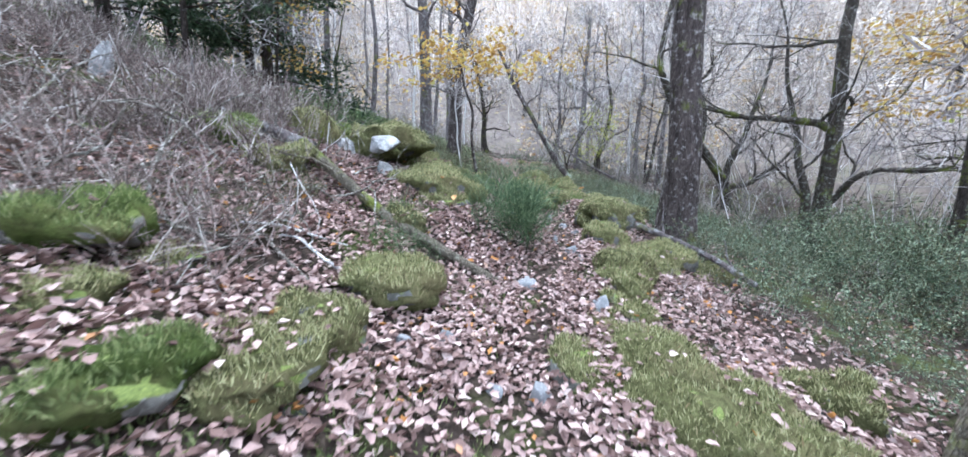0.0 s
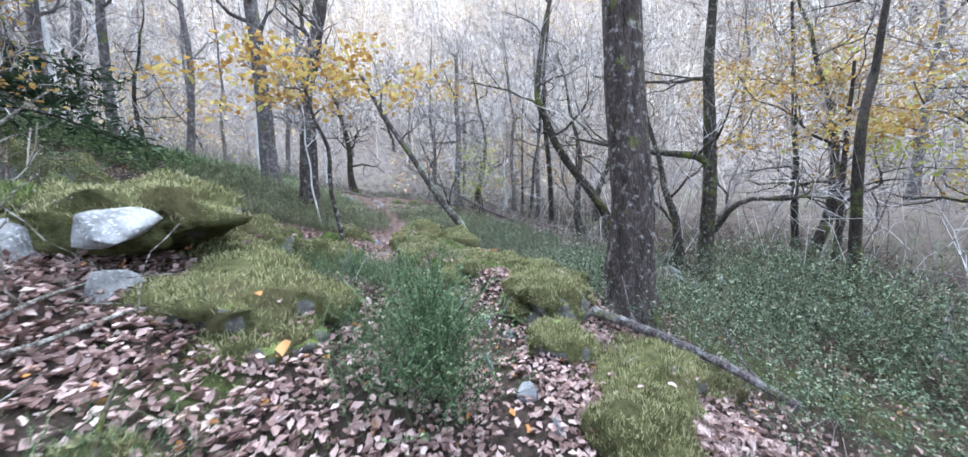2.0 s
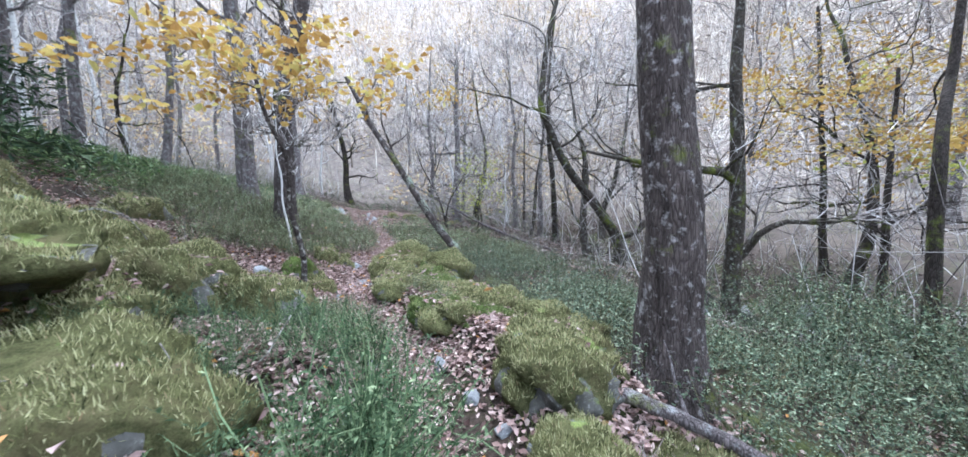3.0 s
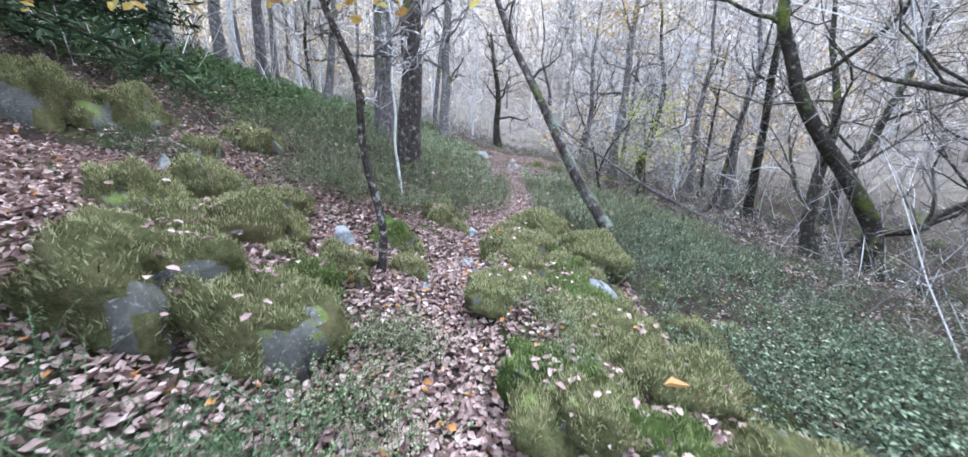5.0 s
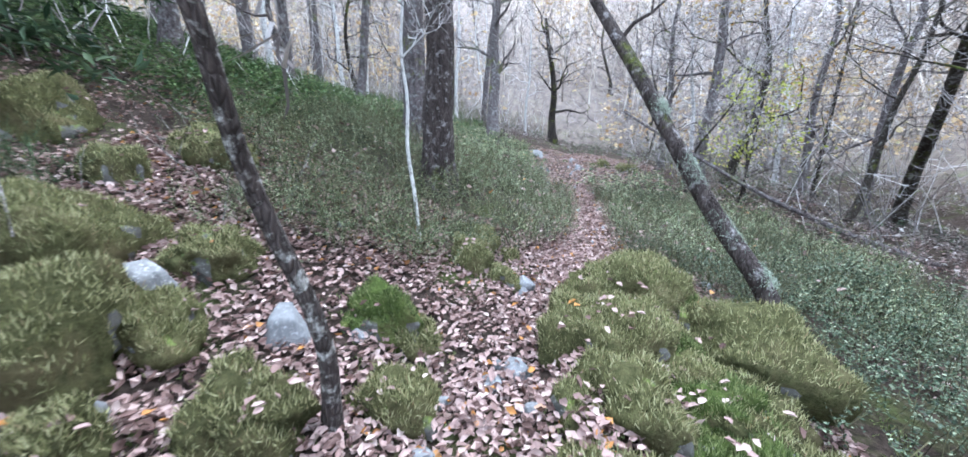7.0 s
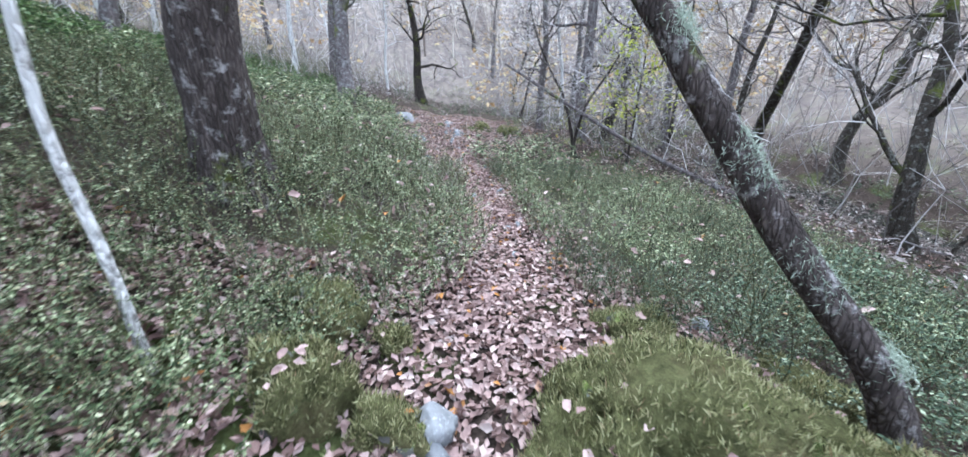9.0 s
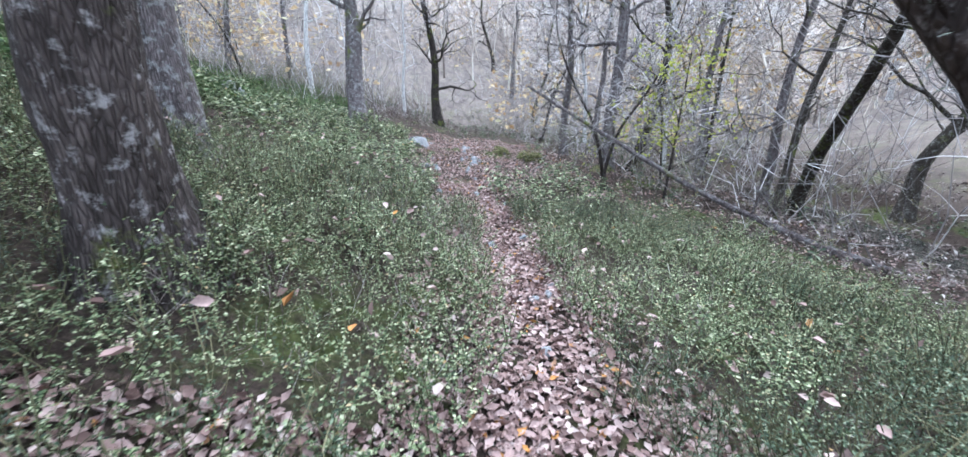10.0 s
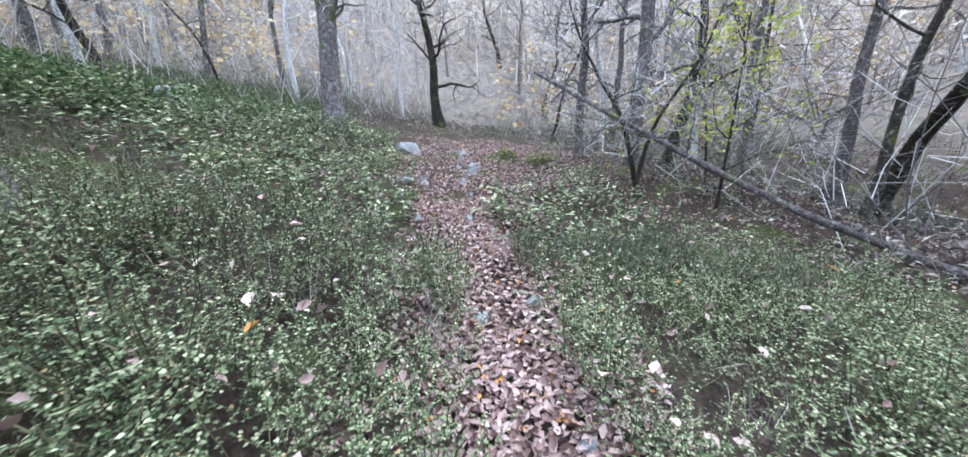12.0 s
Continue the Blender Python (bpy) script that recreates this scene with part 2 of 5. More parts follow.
# twigs for the far woods: valley haze is painted in as a paler base colour
TWIG_HAZY = leafy("hazy_far_twigs", [(0.0, (0.2, 0.165, 0.15)), (0.35, (0.5, 0.44, 0.405)), (0.7, (0.69, 0.62, 0.565)), (1.0, (0.82, 0.77, 0.71))], 0.9, 0.0)
MOSS = moss_material("green_moss", (0.05, 0.052, 0.022), (0.19, 0.19, 0.09), (0.2, 0.16, 0.095))
MOSS_BRIGHT = moss_material("bright_moss", (0.03, 0.045, 0.012), (0.14, 0.185, 0.055), (0.17, 0.15, 0.075))
MOSS_BLADE = leafy("moss_fronds", [(0.0, (0.025, 0.03, 0.012)), (0.32, (0.2, 0.2, 0.092)), (0.7, (0.395, 0.385, 0.212)), (0.9, (0.52, 0.51, 0.31)), (1.0, (0.28, 0.2, 0.12))], 0.9, 0.35)
MOSS_BLADE_B = leafy("bright_moss_fronds", [(0.0, (0.045, 0.065, 0.022)), (0.5, (0.15, 0.19, 0.075)), (1.0, (0.35, 0.38, 0.18))], 0.9, 0.35)
ROCK_GREY = rock_material("grey_stone", (0.09, 0.092, 0.1), (0.27, 0.275, 0.3), (0.42, 0.43, 0.46))
ROCK_WHITE = rock_material("pale_lichened_stone", (0.03, 0.03, 0.033), (0.38, 0.38, 0.4), (0.66, 0.66, 0.68))
ROCK_MOSSY = rock_material("mossy_stone", (0.025, 0.024, 0.022), (0.13, 0.125, 0.118), (0.3, 0.3, 0.3), moss=0.55)
LITTER = leafy("fallen_oak_leaves", [(0.0, (0.085, 0.05, 0.044)), (0.2, (0.21, 0.135, 0.125)), (0.55, (0.37, 0.262, 0.25)), (0.86, (0.47, 0.355, 0.34)), (0.97, (0.56, 0.46, 0.44)), (0.985, (0.36, 0.17, 0.06)), (1.0, (0.5, 0.25, 0.08))], 0.72, 0.15, 0.18)
LEAF_ORANGE = leafy("orange_leaf", [(0.0, (0.34, 0.16, 0.06)), (1.0, (0.48, 0.28, 0.12))], 0.55, 0.2)
LEAF_BILBERRY = leafy("bilberry_leaves", [(0.0, (0.014, 0.024, 0.01)), (0.28, (0.06, 0.088, 0.04)), (0.6, (0.17, 0.21, 0.105)), (0.82, (0.33, 0.365, 0.22)), (0.97, (0.52, 0.53, 0.37)), (1.0, (0.36, 0.24, 0.12))], 0.5, 0.25, 0.2)
LEAF_DARK = leafy("dark_evergreen_leaves", [(0.0, (0.01, 0.02, 0.011)), (0.45, (0.048, 0.078, 0.045)), (0.8, (0.14, 0.185, 0.115)), (1.0, (0.34, 0.38, 0.27))], 0.5, 0.22, 0.25)
LEAF_PINE = leafy("pine_needles", [(0.0, (0.012, 0.024, 0.012)), (0.6, (0.04, 0.066, 0.036)), (1.0, (0.1, 0.135, 0.075))], 0.6, 0.15)
LEAF_OLIVE = leafy("olive_thicket_leaves", [(0.0, (0.05, 0.055, 0.035)), (0.5, (0.15, 0.155, 0.1)), (0.85, (0.29, 0.28, 0.18)), (1.0, (0.42, 0.36, 0.17))], 0.7, 0.3)
LEAF_BROOM = leafy("broom_shoots", [(0.0, (0.02, 0.038, 0.016)), (0.5, (0.062, 0.1, 0.05)), (0.9, (0.16, 0.215, 0.115)), (1.0, (0.32, 0.37, 0.22))], 0.6, 0.25)
LEAF_HILL = leafy("hillside_bilberry_leaves", [(0.0, (0.018, 0.036, 0.012)), (0.5, (0.062, 0.108, 0.04)), (1.0, (0.18, 0.245, 0.1))], 0.55, 0.25)
# ochre autumn leaves, lightened so the colour carries the far hill's warm haze
LEAF_FADED_HAZY = leafy("faded_hazy_leaves", [(0.0, (0.34, 0.22, 0.12)), (0.45, (0.56, 0.42, 0.25)), (0.8, (0.66, 0.53, 0.33)), (1.0, (0.52, 0.5, 0.32))], 0.7, 0.4)
LEAF_YELLOW = leafy("yellow_oak_leaves", [(0.0, (0.26, 0.14, 0.045)), (0.4, (0.42, 0.27, 0.085)), (0.8, (0.52, 0.39, 0.13)), (1.0, (0.46, 0.43, 0.16))], 0.5, 0.4)
LEAF_LIME = leafy("yellow_green_leaves", [(0.0, (0.3, 0.34, 0.06)), (1.0, (0.55, 0.58, 0.15))], 0.5, 0.5)
BRUSH_GREY = leafy("dry_heather_twigs", [(0.0, (0.05, 0.038, 0.035)), (0.5, (0.17, 0.132, 0.125)), (0.88, (0.36, 0.31, 0.3)), (1.0, (0.56, 0.54, 0.52))], 0.9, 0.1)
STEM = leafy("dark_stems", [(0.0, (0.03, 0.028, 0.016)), (0.6, (0.09, 0.09, 0.05)), (1.0, (0.2, 0.18, 0.11))], 0.9, 0.0)
LICHEN = leafy("beard_lichen", [(0.0, (0.25, 0.3, 0.25)), (1.0, (0.5, 0.56, 0.48))], 0.95, 0.3)
FERN = leafy("fern_green", [(0.0, (0.05, 0.16, 0.07)), (1.0, (0.1, 0.27, 0.12))], 0.5, 0.3)

GROUND, gn, gl, gb = material("forest_soil")
gco = gn.new("ShaderNodeTexCoord").outputs["Object"]
g1, g2, g3 = noise_node(gn, gl, 0.9, 8, gco, 0.7), noise_node(gn, gl, 22, 8, gco, 0.7), noise_node(gn, gl, 0.12, 5, gco)
gcol = ramp_out(gn, gl, g2.outputs[0], [(0.3, (0.012, 0.009, 0.008)), (0.55, (0.045, 0.034, 0.029)), (0.78, (0.12, 0.088, 0.077))])
gcol = mix_node(gn, gl, ramp_out(gn, gl, g1.outputs[0], [(0.52, (0, 0, 0)), (0.62, (0.8, 0.8, 0.8))]), gcol, ramp_out(gn, gl, g2.outputs[0], [(0.3, (0.02, 0.028, 0.009)), (0.7, (0.085, 0.1, 0.035))]))
gsep = gn.new("ShaderNodeSeparateXYZ")
gl.new(gco, gsep.inputs[0])


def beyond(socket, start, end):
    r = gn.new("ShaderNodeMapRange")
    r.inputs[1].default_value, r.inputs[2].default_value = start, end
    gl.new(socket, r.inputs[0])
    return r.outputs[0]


# far slopes blend to pale bracken tones that also paint in distance haze
ghaze = gn.new("ShaderNodeMath")
ghaze.operation = "MAXIMUM"
gl.new(beyond(gsep.outputs[1], 36, 56), ghaze.inputs[0])
gl.new(beyond(gsep.outputs[0], 13, 24), ghaze.inputs[1])
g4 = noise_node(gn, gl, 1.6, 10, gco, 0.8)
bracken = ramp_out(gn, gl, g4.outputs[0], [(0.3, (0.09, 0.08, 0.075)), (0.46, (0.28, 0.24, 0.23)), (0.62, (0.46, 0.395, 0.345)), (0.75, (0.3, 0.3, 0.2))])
gcol = mix_node(gn, gl, ghaze.outputs[0], gcol, bracken)
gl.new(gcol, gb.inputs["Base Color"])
gb.inputs["Roughness"].default_value = 0.95
gb.inputs["Specular IOR Level"].default_value = 0.05
bump_node(gn, gl, gb, g2.outputs[0], 0.8, 0.03)

WATER, qn, ql, qb = material("dark_stream_water")
qb.inputs["Base Color"].default_value = (0.02, 0.022, 0.02, 1)
qb.inputs["Roughness"].default_value = 0.08
qw = noise_node(qn, ql, 9, 5, qn.new("ShaderNodeTexCoord").outputs["Object"])
bump_node(qn, ql, qb, qw.outputs[0], 0.4, 0.02)

# ---- the lie of the land ----
PATH_Y = (-6, 0, 3.5, 4.6, 6, 7.5, 9.3, 11, 13, 15.5, 18, 23, 30, 60)
PATH_X = (0.2, 0.2, 0.5, 1.05, 1.25, 0.8, 0.35, 0.75, 1.25, 1.3, 0.85, 0.6, 1.5, 3.0)
PATH_Z = (-0.1, 0.0, 0.2, 0.27, 0.32, 0.38, 0.45, 0.47, 0.47, 0.5, 0.75, 1.15, 1.3, 1.5)
SIDE_Y = (-6, 3, 6, 9.5, 12, 15, 18, 24, 40)
RISE_LEFT = (0.42, 0.42, 0.42, 0.32, 0.38, 0.40, 0.38, 0.26, 0.3)
FALL_RIGHT = (0.22, 0.22, 0.22, 0.2, 0.16, 0.13, 0.13, 0.12, 0.1)


def path_x(y):
    return np.interp(y, PATH_Y, PATH_X)


def height(x, y):
    """The ground's height: a trodden line along a slope that climbs to the left and falls to a stream on the right."""
    x, y = np.asarray(x, float), np.asarray(y, float)
    d = x - path_x(y)
    left, right = np.maximum(-d - 0.25, 0), np.maximum(d - 0.35, 0)
    z = np.interp(y, PATH_Y, PATH_Z) + np.interp(y, SIDE_Y, RISE_LEFT) * np.where(left < 5, left, 5 + (left - 5) * 0.85)
    fall = np.interp(y, SIDE_Y, FALL_RIGHT) * np.minimum(right, 8.5)
    z = z - fall
    z = z + 0.24 * smooth(0.3, 0.6, d) * (1 - smooth(1.1, 1.8, d)) * smooth(4.8, 5.6, y) * (1 - smooth(10.6, 11.6, y))
    z = z - 0.35 * smooth(7.2, 8.2, d) * (1 - smooth(10.5, 12.0, d))
    z = z + 0.36 * np.maximum(d - 13, 0) + 0.3 * np.maximum(d - 24, 0) - 0.45 * np.maximum(d - 100, 0)
    z = z + 0.76 * np.maximum(y - 40, 0) * smooth(38, 56, y) - 0.6 * np.maximum(y - 140, 0)
    away = smooth(0.2, 0.9, np.abs(d))
    z = z + away * 0.3 * (fbm(x * 0.9, y * 0.9, 3) - 0.47) + 0.07 * (0.3 + 0.7 * away) * (fbm(x * 4, y * 4, 8) - 0.47)
    return z - 0.04 * (1 - smooth(0.1, 0.35, np.abs(d)))


def axis_steps(near0, near1, step, far0, far1, count):
    a = np.arange(near0, near1, step)
    lo = near0 - (near0 - far0) * (np.linspace(1, 0, count, endpoint=False)) ** 2.2
    hi = near1 + (far1 - near1) * (np.linspace(0, 1, count)) ** 2.2
    return np.concatenate([lo, a, hi])


gx, gy = axis_steps(-6, 7, 0.12, -160, 160, 42), axis_steps(-1, 24, 0.12, -60, 190, 46)
mx, my = np.meshgrid(gx, gy, indexing="ij")
ground_geo = Geo()
ii, jj = np.meshgrid(np.arange(len(gx) - 1), np.arange(len(gy) - 1), indexing="ij")
ny = len(gy)
ground_geo.add(np.stack([mx, my, height(mx, my)], -1), np.stack([ii * ny + jj, (ii + 1) * ny + jj, (ii + 1) * ny + jj + 1, ii * ny + jj + 1], -1).reshape(-1, 4))
ground = tagged(new("ground", ground_geo.mesh("ground", GROUND, True)), "sloping forest floor of dark soil with patches of moss, far slopes paled by painted haze", "ground", kind="structure")

# stream at the foot of the slope
stream_geo = Geo()
sy = np.linspace(-12, 40, 105)
sx = path_x(sy) + 9.4 + 0.5 * np.sin(sy * 0.4)
sz = np.array([float(min(height(x - 0.6, y), height(x, y), height(x + 0.6, y))) for x, y in zip(sx, sy)]) + 0.1
rows = np.stack([np.stack([sx + o, sy, sz], -1) for o in (-0.6, -0.2, 0.2, 0.6)], 1)
a, b = np.meshgrid(np.arange(104), np.arange(3), indexing="ij")
stream_geo.add(rows, np.stack([a * 4 + b, a * 4 + b + 1, (a + 1) * 4 + b + 1, (a + 1) * 4 + b], -1).reshape(-1, 4))
tagged(new("water", stream_geo.mesh("water", WATER, True)), "dark narrow stream at the foot of the slope", "water", kind="structure")


# ---- stones and boulders ----
def boulder_mesh(rng, w, depth, h, rugged, cuts=0, levels=(22, 14), sunk=0.3):
    """A rounded or split stone, its base sunk a little under its origin."""
    nu, nv = levels
    u, v = np.arange(nu) * 2 * math.pi / nu, np.linspace(0, math.pi, nv)
    uu, vv = np.meshgrid(u, v[1:-1], indexing="ij")
    n = np.stack([np.cos(uu) * np.sin(vv), np.sin(uu) * np.sin(vv), np.cos(vv)], -1).reshape(-1, 3)
    n = np.concatenate([n, [[0, 0, 1], [0, 0, -1]]])
    sh = rng.uniform(0, 50)
    r = 1 + rugged * 2.5 * (fbm(n[:, 0] * 1.3 + sh + n[:, 2], n[:, 1] * 1.3 + sh - 0.6 * n[:, 2], 2, 4) - 0.47)
    if not cuts:
        r = r + 0.3 * (vnoise(n[:, 0] * 3.4 + sh, n[:, 1] * 3.4 + 2.6 * n[:, 2], 21) - 0.5) + 0.14 * (vnoise(n[:, 0] * 8 + sh, n[:, 1] * 8 + 6 * n[:, 2], 22) - 0.5)
    p = n * r[:, None]
    p = np.sign(p) * np.abs(p) ** 0.9
    p[:, 2] *= 1 + 0.9 * rugged * (vnoise(n[:, 0] * 1.8 + sh, n[:, 1] * 1.8 - sh, 5) - 0.5)
    for _ in range(cuts):
        c = rng.normal(0, 1, 3)
        c[2] = abs(c[2]) * 0.9
        c /= np.linalg.norm(c)
        over = np.maximum(p @ c - (rng.uniform(0.3, 0.62) if cuts > 4 else rng.uniform(0.45, 0.72)), 0)
        p = p - over[:, None] * c * 0.94
    p = p * (w / 2, depth / 2, h * (1 - sunk) * 0.95) + (0, 0, h * sunk)
    k, m = nu, nv - 2
    i, j = np.meshgrid(np.arange(k), np.arange(m - 1), indexing="ij")
    q = np.stack([i * m + j, i * m + j + 1, ((i + 1) % k) * m + j + 1, ((i + 1) % k) * m + j], -1).reshape(-1, 4)
    i = np.arange(k)
    top = np.stack([i * m, ((i + 1) % k) * m, np.full(k, k * m)], 1)
    bot = np.stack([((i + 1) % k) * m + m - 1, i * m + m - 1, np.full(k, k * m + 1)], 1)
    return p, q, np.concatenate([top, bot])


FROND_V = np.array([[-0.09, 0, 0], [0.09, 0, 0], [0.05, 0.16, 0.55], [0, 0.5, 0.95]])
FROND_F = np.array([[0, 1, 2], [0, 2, 3]])


def fronds(rng, p, q, count, size, low=0.02):
    """Feathery moss shoots that stand on the upper faces of a stone."""
    a, b, c, d = (p[q[:, k]] for k in range(4))
    nrm = np.cross(b - d, c - a)
    area = np.linalg.norm(nrm, axis=1) + 1e-9
    nrm = nrm / area[:, None]
    mid = (a + b + c + d) / 4
    wgt = area * (nrm[:, 2] > -0.1) * (mid[:, 2] > low) * (vnoise(mid[:, 0] * 6, mid[:, 1] * 6, 4) > 0.12)
    pick = rng.choice(len(q), count, p=wgt / wgt.sum())
    s, t = rng.uniform(0, 1, (2, count, 1))
    at = (a[pick] * s + b[pick] * (1 - s)) * t + (d[pick] * s + c[pick] * (1 - s)) * (1 - t)
    m = turns(rng, count, 0.7, (0.6 * size, 1.3 * size))
    up = nrm[pick] * 0.6 + np.array([0, 0, 0.5])
    m[:, :, 2] = m[:, :, 2] * 0.9 + up * size * rng.uniform(0.2, 0.8, (count, 1))
    return Geo().spread(FROND_V, FROND_F, m, at - nrm[pick] * 0.004)


def mossy_boulder(seed, x, y, w, h, label="moss-covered boulder half sunk in fallen leaves", bright=False, group="mossy boulders", lift=0.0):
    rng = np.random.default_rng(seed)
    z = float(height(x, y)) - 0.1 * w + lift
    h = h + 0.1 * w
    ob = holder("mossy_boulder", x, y, z, label, "boulder", group)
    depth = w * rng.uniform(0.75, 1.05)
    p, q, t = boulder_mesh(rng, w * 1.12, depth * 1.12, h * 0.75, 0.62, 0, (34, 18), 0.1)
    core = Geo().add(p * 0.97, q)
    core.f[3].append(t)
    part("stone", core, ROCK_MOSSY, ob)
    fine = 0.035 * (fbm(p[:, 0] * 16 + seed, p[:, 1] * 16 + p[:, 2] * 9, 7, 3) - 0.45)
    cover = Geo()
    swell = 1 + 0.26 * (fbm(p[:, 0] * 7 + seed, p[:, 1] * 7, 3) - 0.35)
    cut = np.where(vnoise(p[:, 0] * 5 / max(w, 0.4) + seed, p[:, 1] * 5 / max(w, 0.4), 6) > 0.7, 0.42 * h, -1.0)
    grown = np.where((p[:, 2] > cut)[:, None], p * swell[:, None] + fine[:, None] * (0, 0, 1), p * 0.93)
    cover.add(grown, q)
    cover.f[3].append(t)
    part("moss_cushion", cover, MOSS_BRIGHT if bright else MOSS, ob, "thick green cushion of moss")
    part("moss_pile", fronds(rng, grown, q[(p[q[:, 0], 2] > cut[q[:, 0]])], int(np.clip(9000 * w * (h + 0.2), 900, 5000)), 0.032), MOSS_BLADE_B if bright else MOSS_BLADE, ob, "", False, "stuff")
    return ob


def stone(seed, x, y, w, h, pale=False, label="", group="stones along the path", lift=0.005):
    rng = np.random.default_rng(seed)
    ob = holder("stone", x, y, float(height(x, y)) + lift, label or ("pale lichen-spotted angular stone among moss" if pale else "grey angular stone set among fallen leaves"), "stone", group)
    p, q, t = boulder_mesh(rng, w, w * rng.uniform(0.6, 0.9), h, 0.35, 9, (22, 14))
    geo = Geo().add(p, q)
    geo.f[3].append(t)
    part("stone_body", geo, ROCK_WHITE if pale else ROCK_GREY, ob, shade=False)
    ob.rotation_euler = (rng.uniform(-0.15, 0.15), rng.uniform(-0.15, 0.15), rng.uniform(0, 6.28))
    return ob


# x, y, width, height
BOULDERS_START = ((-1.32, 1.1, 0.45, 0.2), (-0.98, 1.42, 0.6, 0.3), (-1.78, 1.45, 0.4, 0.16), (1.25, 1.75, 1.0, 0.36), (-0.88, 1.9, 0.5, 0.36), (-2.15, 1.85, 0.6, 0.36),
    (-1.75, 2.0, 0.3, 0.14), (2.3, 2.2, 0.55, 0.4), (0.98, 2.3, 0.85, 0.33), (-0.8, 2.6, 0.65, 0.2), (1.4, 3.55, 0.45, 0.42), (-0.82, 3.75, 0.34, 0.34),
    (1.45, 3.9, 0.55, 0.34), (2.75, 4.4, 0.45, 0.3), (2.1, 4.45, 0.75, 0.38), (2.3, 4.8, 0.8, 0.3), (-0.5, 4.8, 0.6, 0.36), (-0.82, 5.2, 0.95, 0.52), (1.85, 5.6, 0.68, 0.46), (1.62, 5.0, 0.5, 0.4), (1.75, 4.25, 0.5, 0.36), (1.2, 2.9, 0.45, 0.3))
BOULDERS_MID = ((2.12, 6.0, 0.75, 0.36), (-1.1, 6.1, 0.8, 0.4), (-1.84, 6.6, 0.9, 0.4), (2.3, 6.85, 0.8, 0.36), (2.42, 6.4, 0.7, 0.34), (-0.52, 7.2, 0.85, 0.44), (-1.1, 7.3, 1.05, 0.5),
    (2.05, 7.5, 0.7, 0.36), (-0.58, 7.98, 0.62, 0.28), (-2.08, 8.15, 0.58, 0.4), (-0.87, 8.3, 0.3, 0.16), (-1.5, 8.4, 0.8, 0.32), (1.62, 8.35, 0.6, 0.26), (1.85, 7.9, 0.75, 0.34),
    (-0.3, 8.45, 0.2, 0.24), (-2.5, 8.5, 0.38, 0.25), (-2.15, 8.6, 0.36, 0.18), (-0.57, 8.72, 0.6, 0.28), (3.1, 8.95, 0.66, 0.55), (-1.22, 8.9, 0.4, 0.25))
BOULDERS_BANK = ((-2.3, 9.0, 0.42, 0.28), (-2.38, 9.3, 0.95, 0.46), (-0.08, 9.25, 0.5, 0.24), (2.3, 9.35, 0.5, 0.28), (1.15, 9.35, 0.5, 0.34), (-1.65, 9.7, 0.54, 0.26), (-4.75, 9.8, 0.84, 0.62),
    (-0.12, 9.75, 0.3, 0.18), (-0.42, 9.8, 0.5, 0.24), (1.15, 10.0, 0.75, 0.44), (-4.4, 10.3, 1.05, 0.5), (-3.05, 10.2, 0.4, 0.27), (2.0, 10.3, 0.9, 0.48), (1.3, 10.75, 0.8, 0.38),
    (-2.84, 10.9, 0.68, 0.42), (0.28, 11.05, 0.28, 0.16), (-0.1, 11.15, 0.42, 0.4), (1.8, 11.2, 0.5, 0.2), (0.25, 11.55, 0.18, 0.2), (-0.21, 11.7, 0.43, 0.22), (1.82, 11.7, 0.44, 0.2),
    (5.24, 21.6, 0.6, 0.33), (3.1, 22.0, 0.7, 0.5), (2.3, 22.9, 0.5, 0.3))
MOUNDS = []
for k, row in enumerate(BOULDERS_START + BOULDERS_MID + BOULDERS_BANK):
    low = 0.62 if k < len(BOULDERS_START) else (0.8 if row[0] > 0.5 else 1.05)
    row = (row[0], row[1], row[2], row[3] * low)
    MOUNDS.append(row)
    mossy_boulder(100 + k, *row, bright=k % 5 == 0 and row[0] < 0)

for k in range(9):
    r = np.random.default_rng(250 + k)
    mossy_boulder(250 + k, r.uniform(-4.2, -1.7), r.uniform(2.4, 5.6), r.uniform(0.25, 0.7), r.uniform(0.12, 0.3), bright=k % 2 == 0)

mossy_boulder(275, -1.55, 5.78, 1.0, 0.3, "mossy slab resting on pale stones over a dark hollow", lift=0.32)
stone(276, -1.4, 5.2, 0.52, 0.26, True, "large white lichen-covered stone bridging a dark hollow", lift=0.31)
stone(277, -1.36, 5.02, 0.34, 0.22, True, "pale stone below a dark hollow")
stone(278, -1.86, 5.16, 0.4, 0.34, True, "pale stone propping a mossy slab")
# low cushions crowding the bank beside the path
for k in range(34):
    r = np.random.default_rng(1100 + k)
    y = 6.9 + 4.4 * (k + r.uniform(0, 1)) / 34
    x = float(path_x(y)) + r.uniform(0.5, 1.75)
    row = (x, y, r.uniform(0.3, 0.62), r.uniform(0.13, 0.24))
    MOUNDS.append(row)
    mossy_boulder(1100 + k, *row, label="low moss cushion on the bank beside the path", bright=k % 4 == 0, group="moss cushions on the bank")
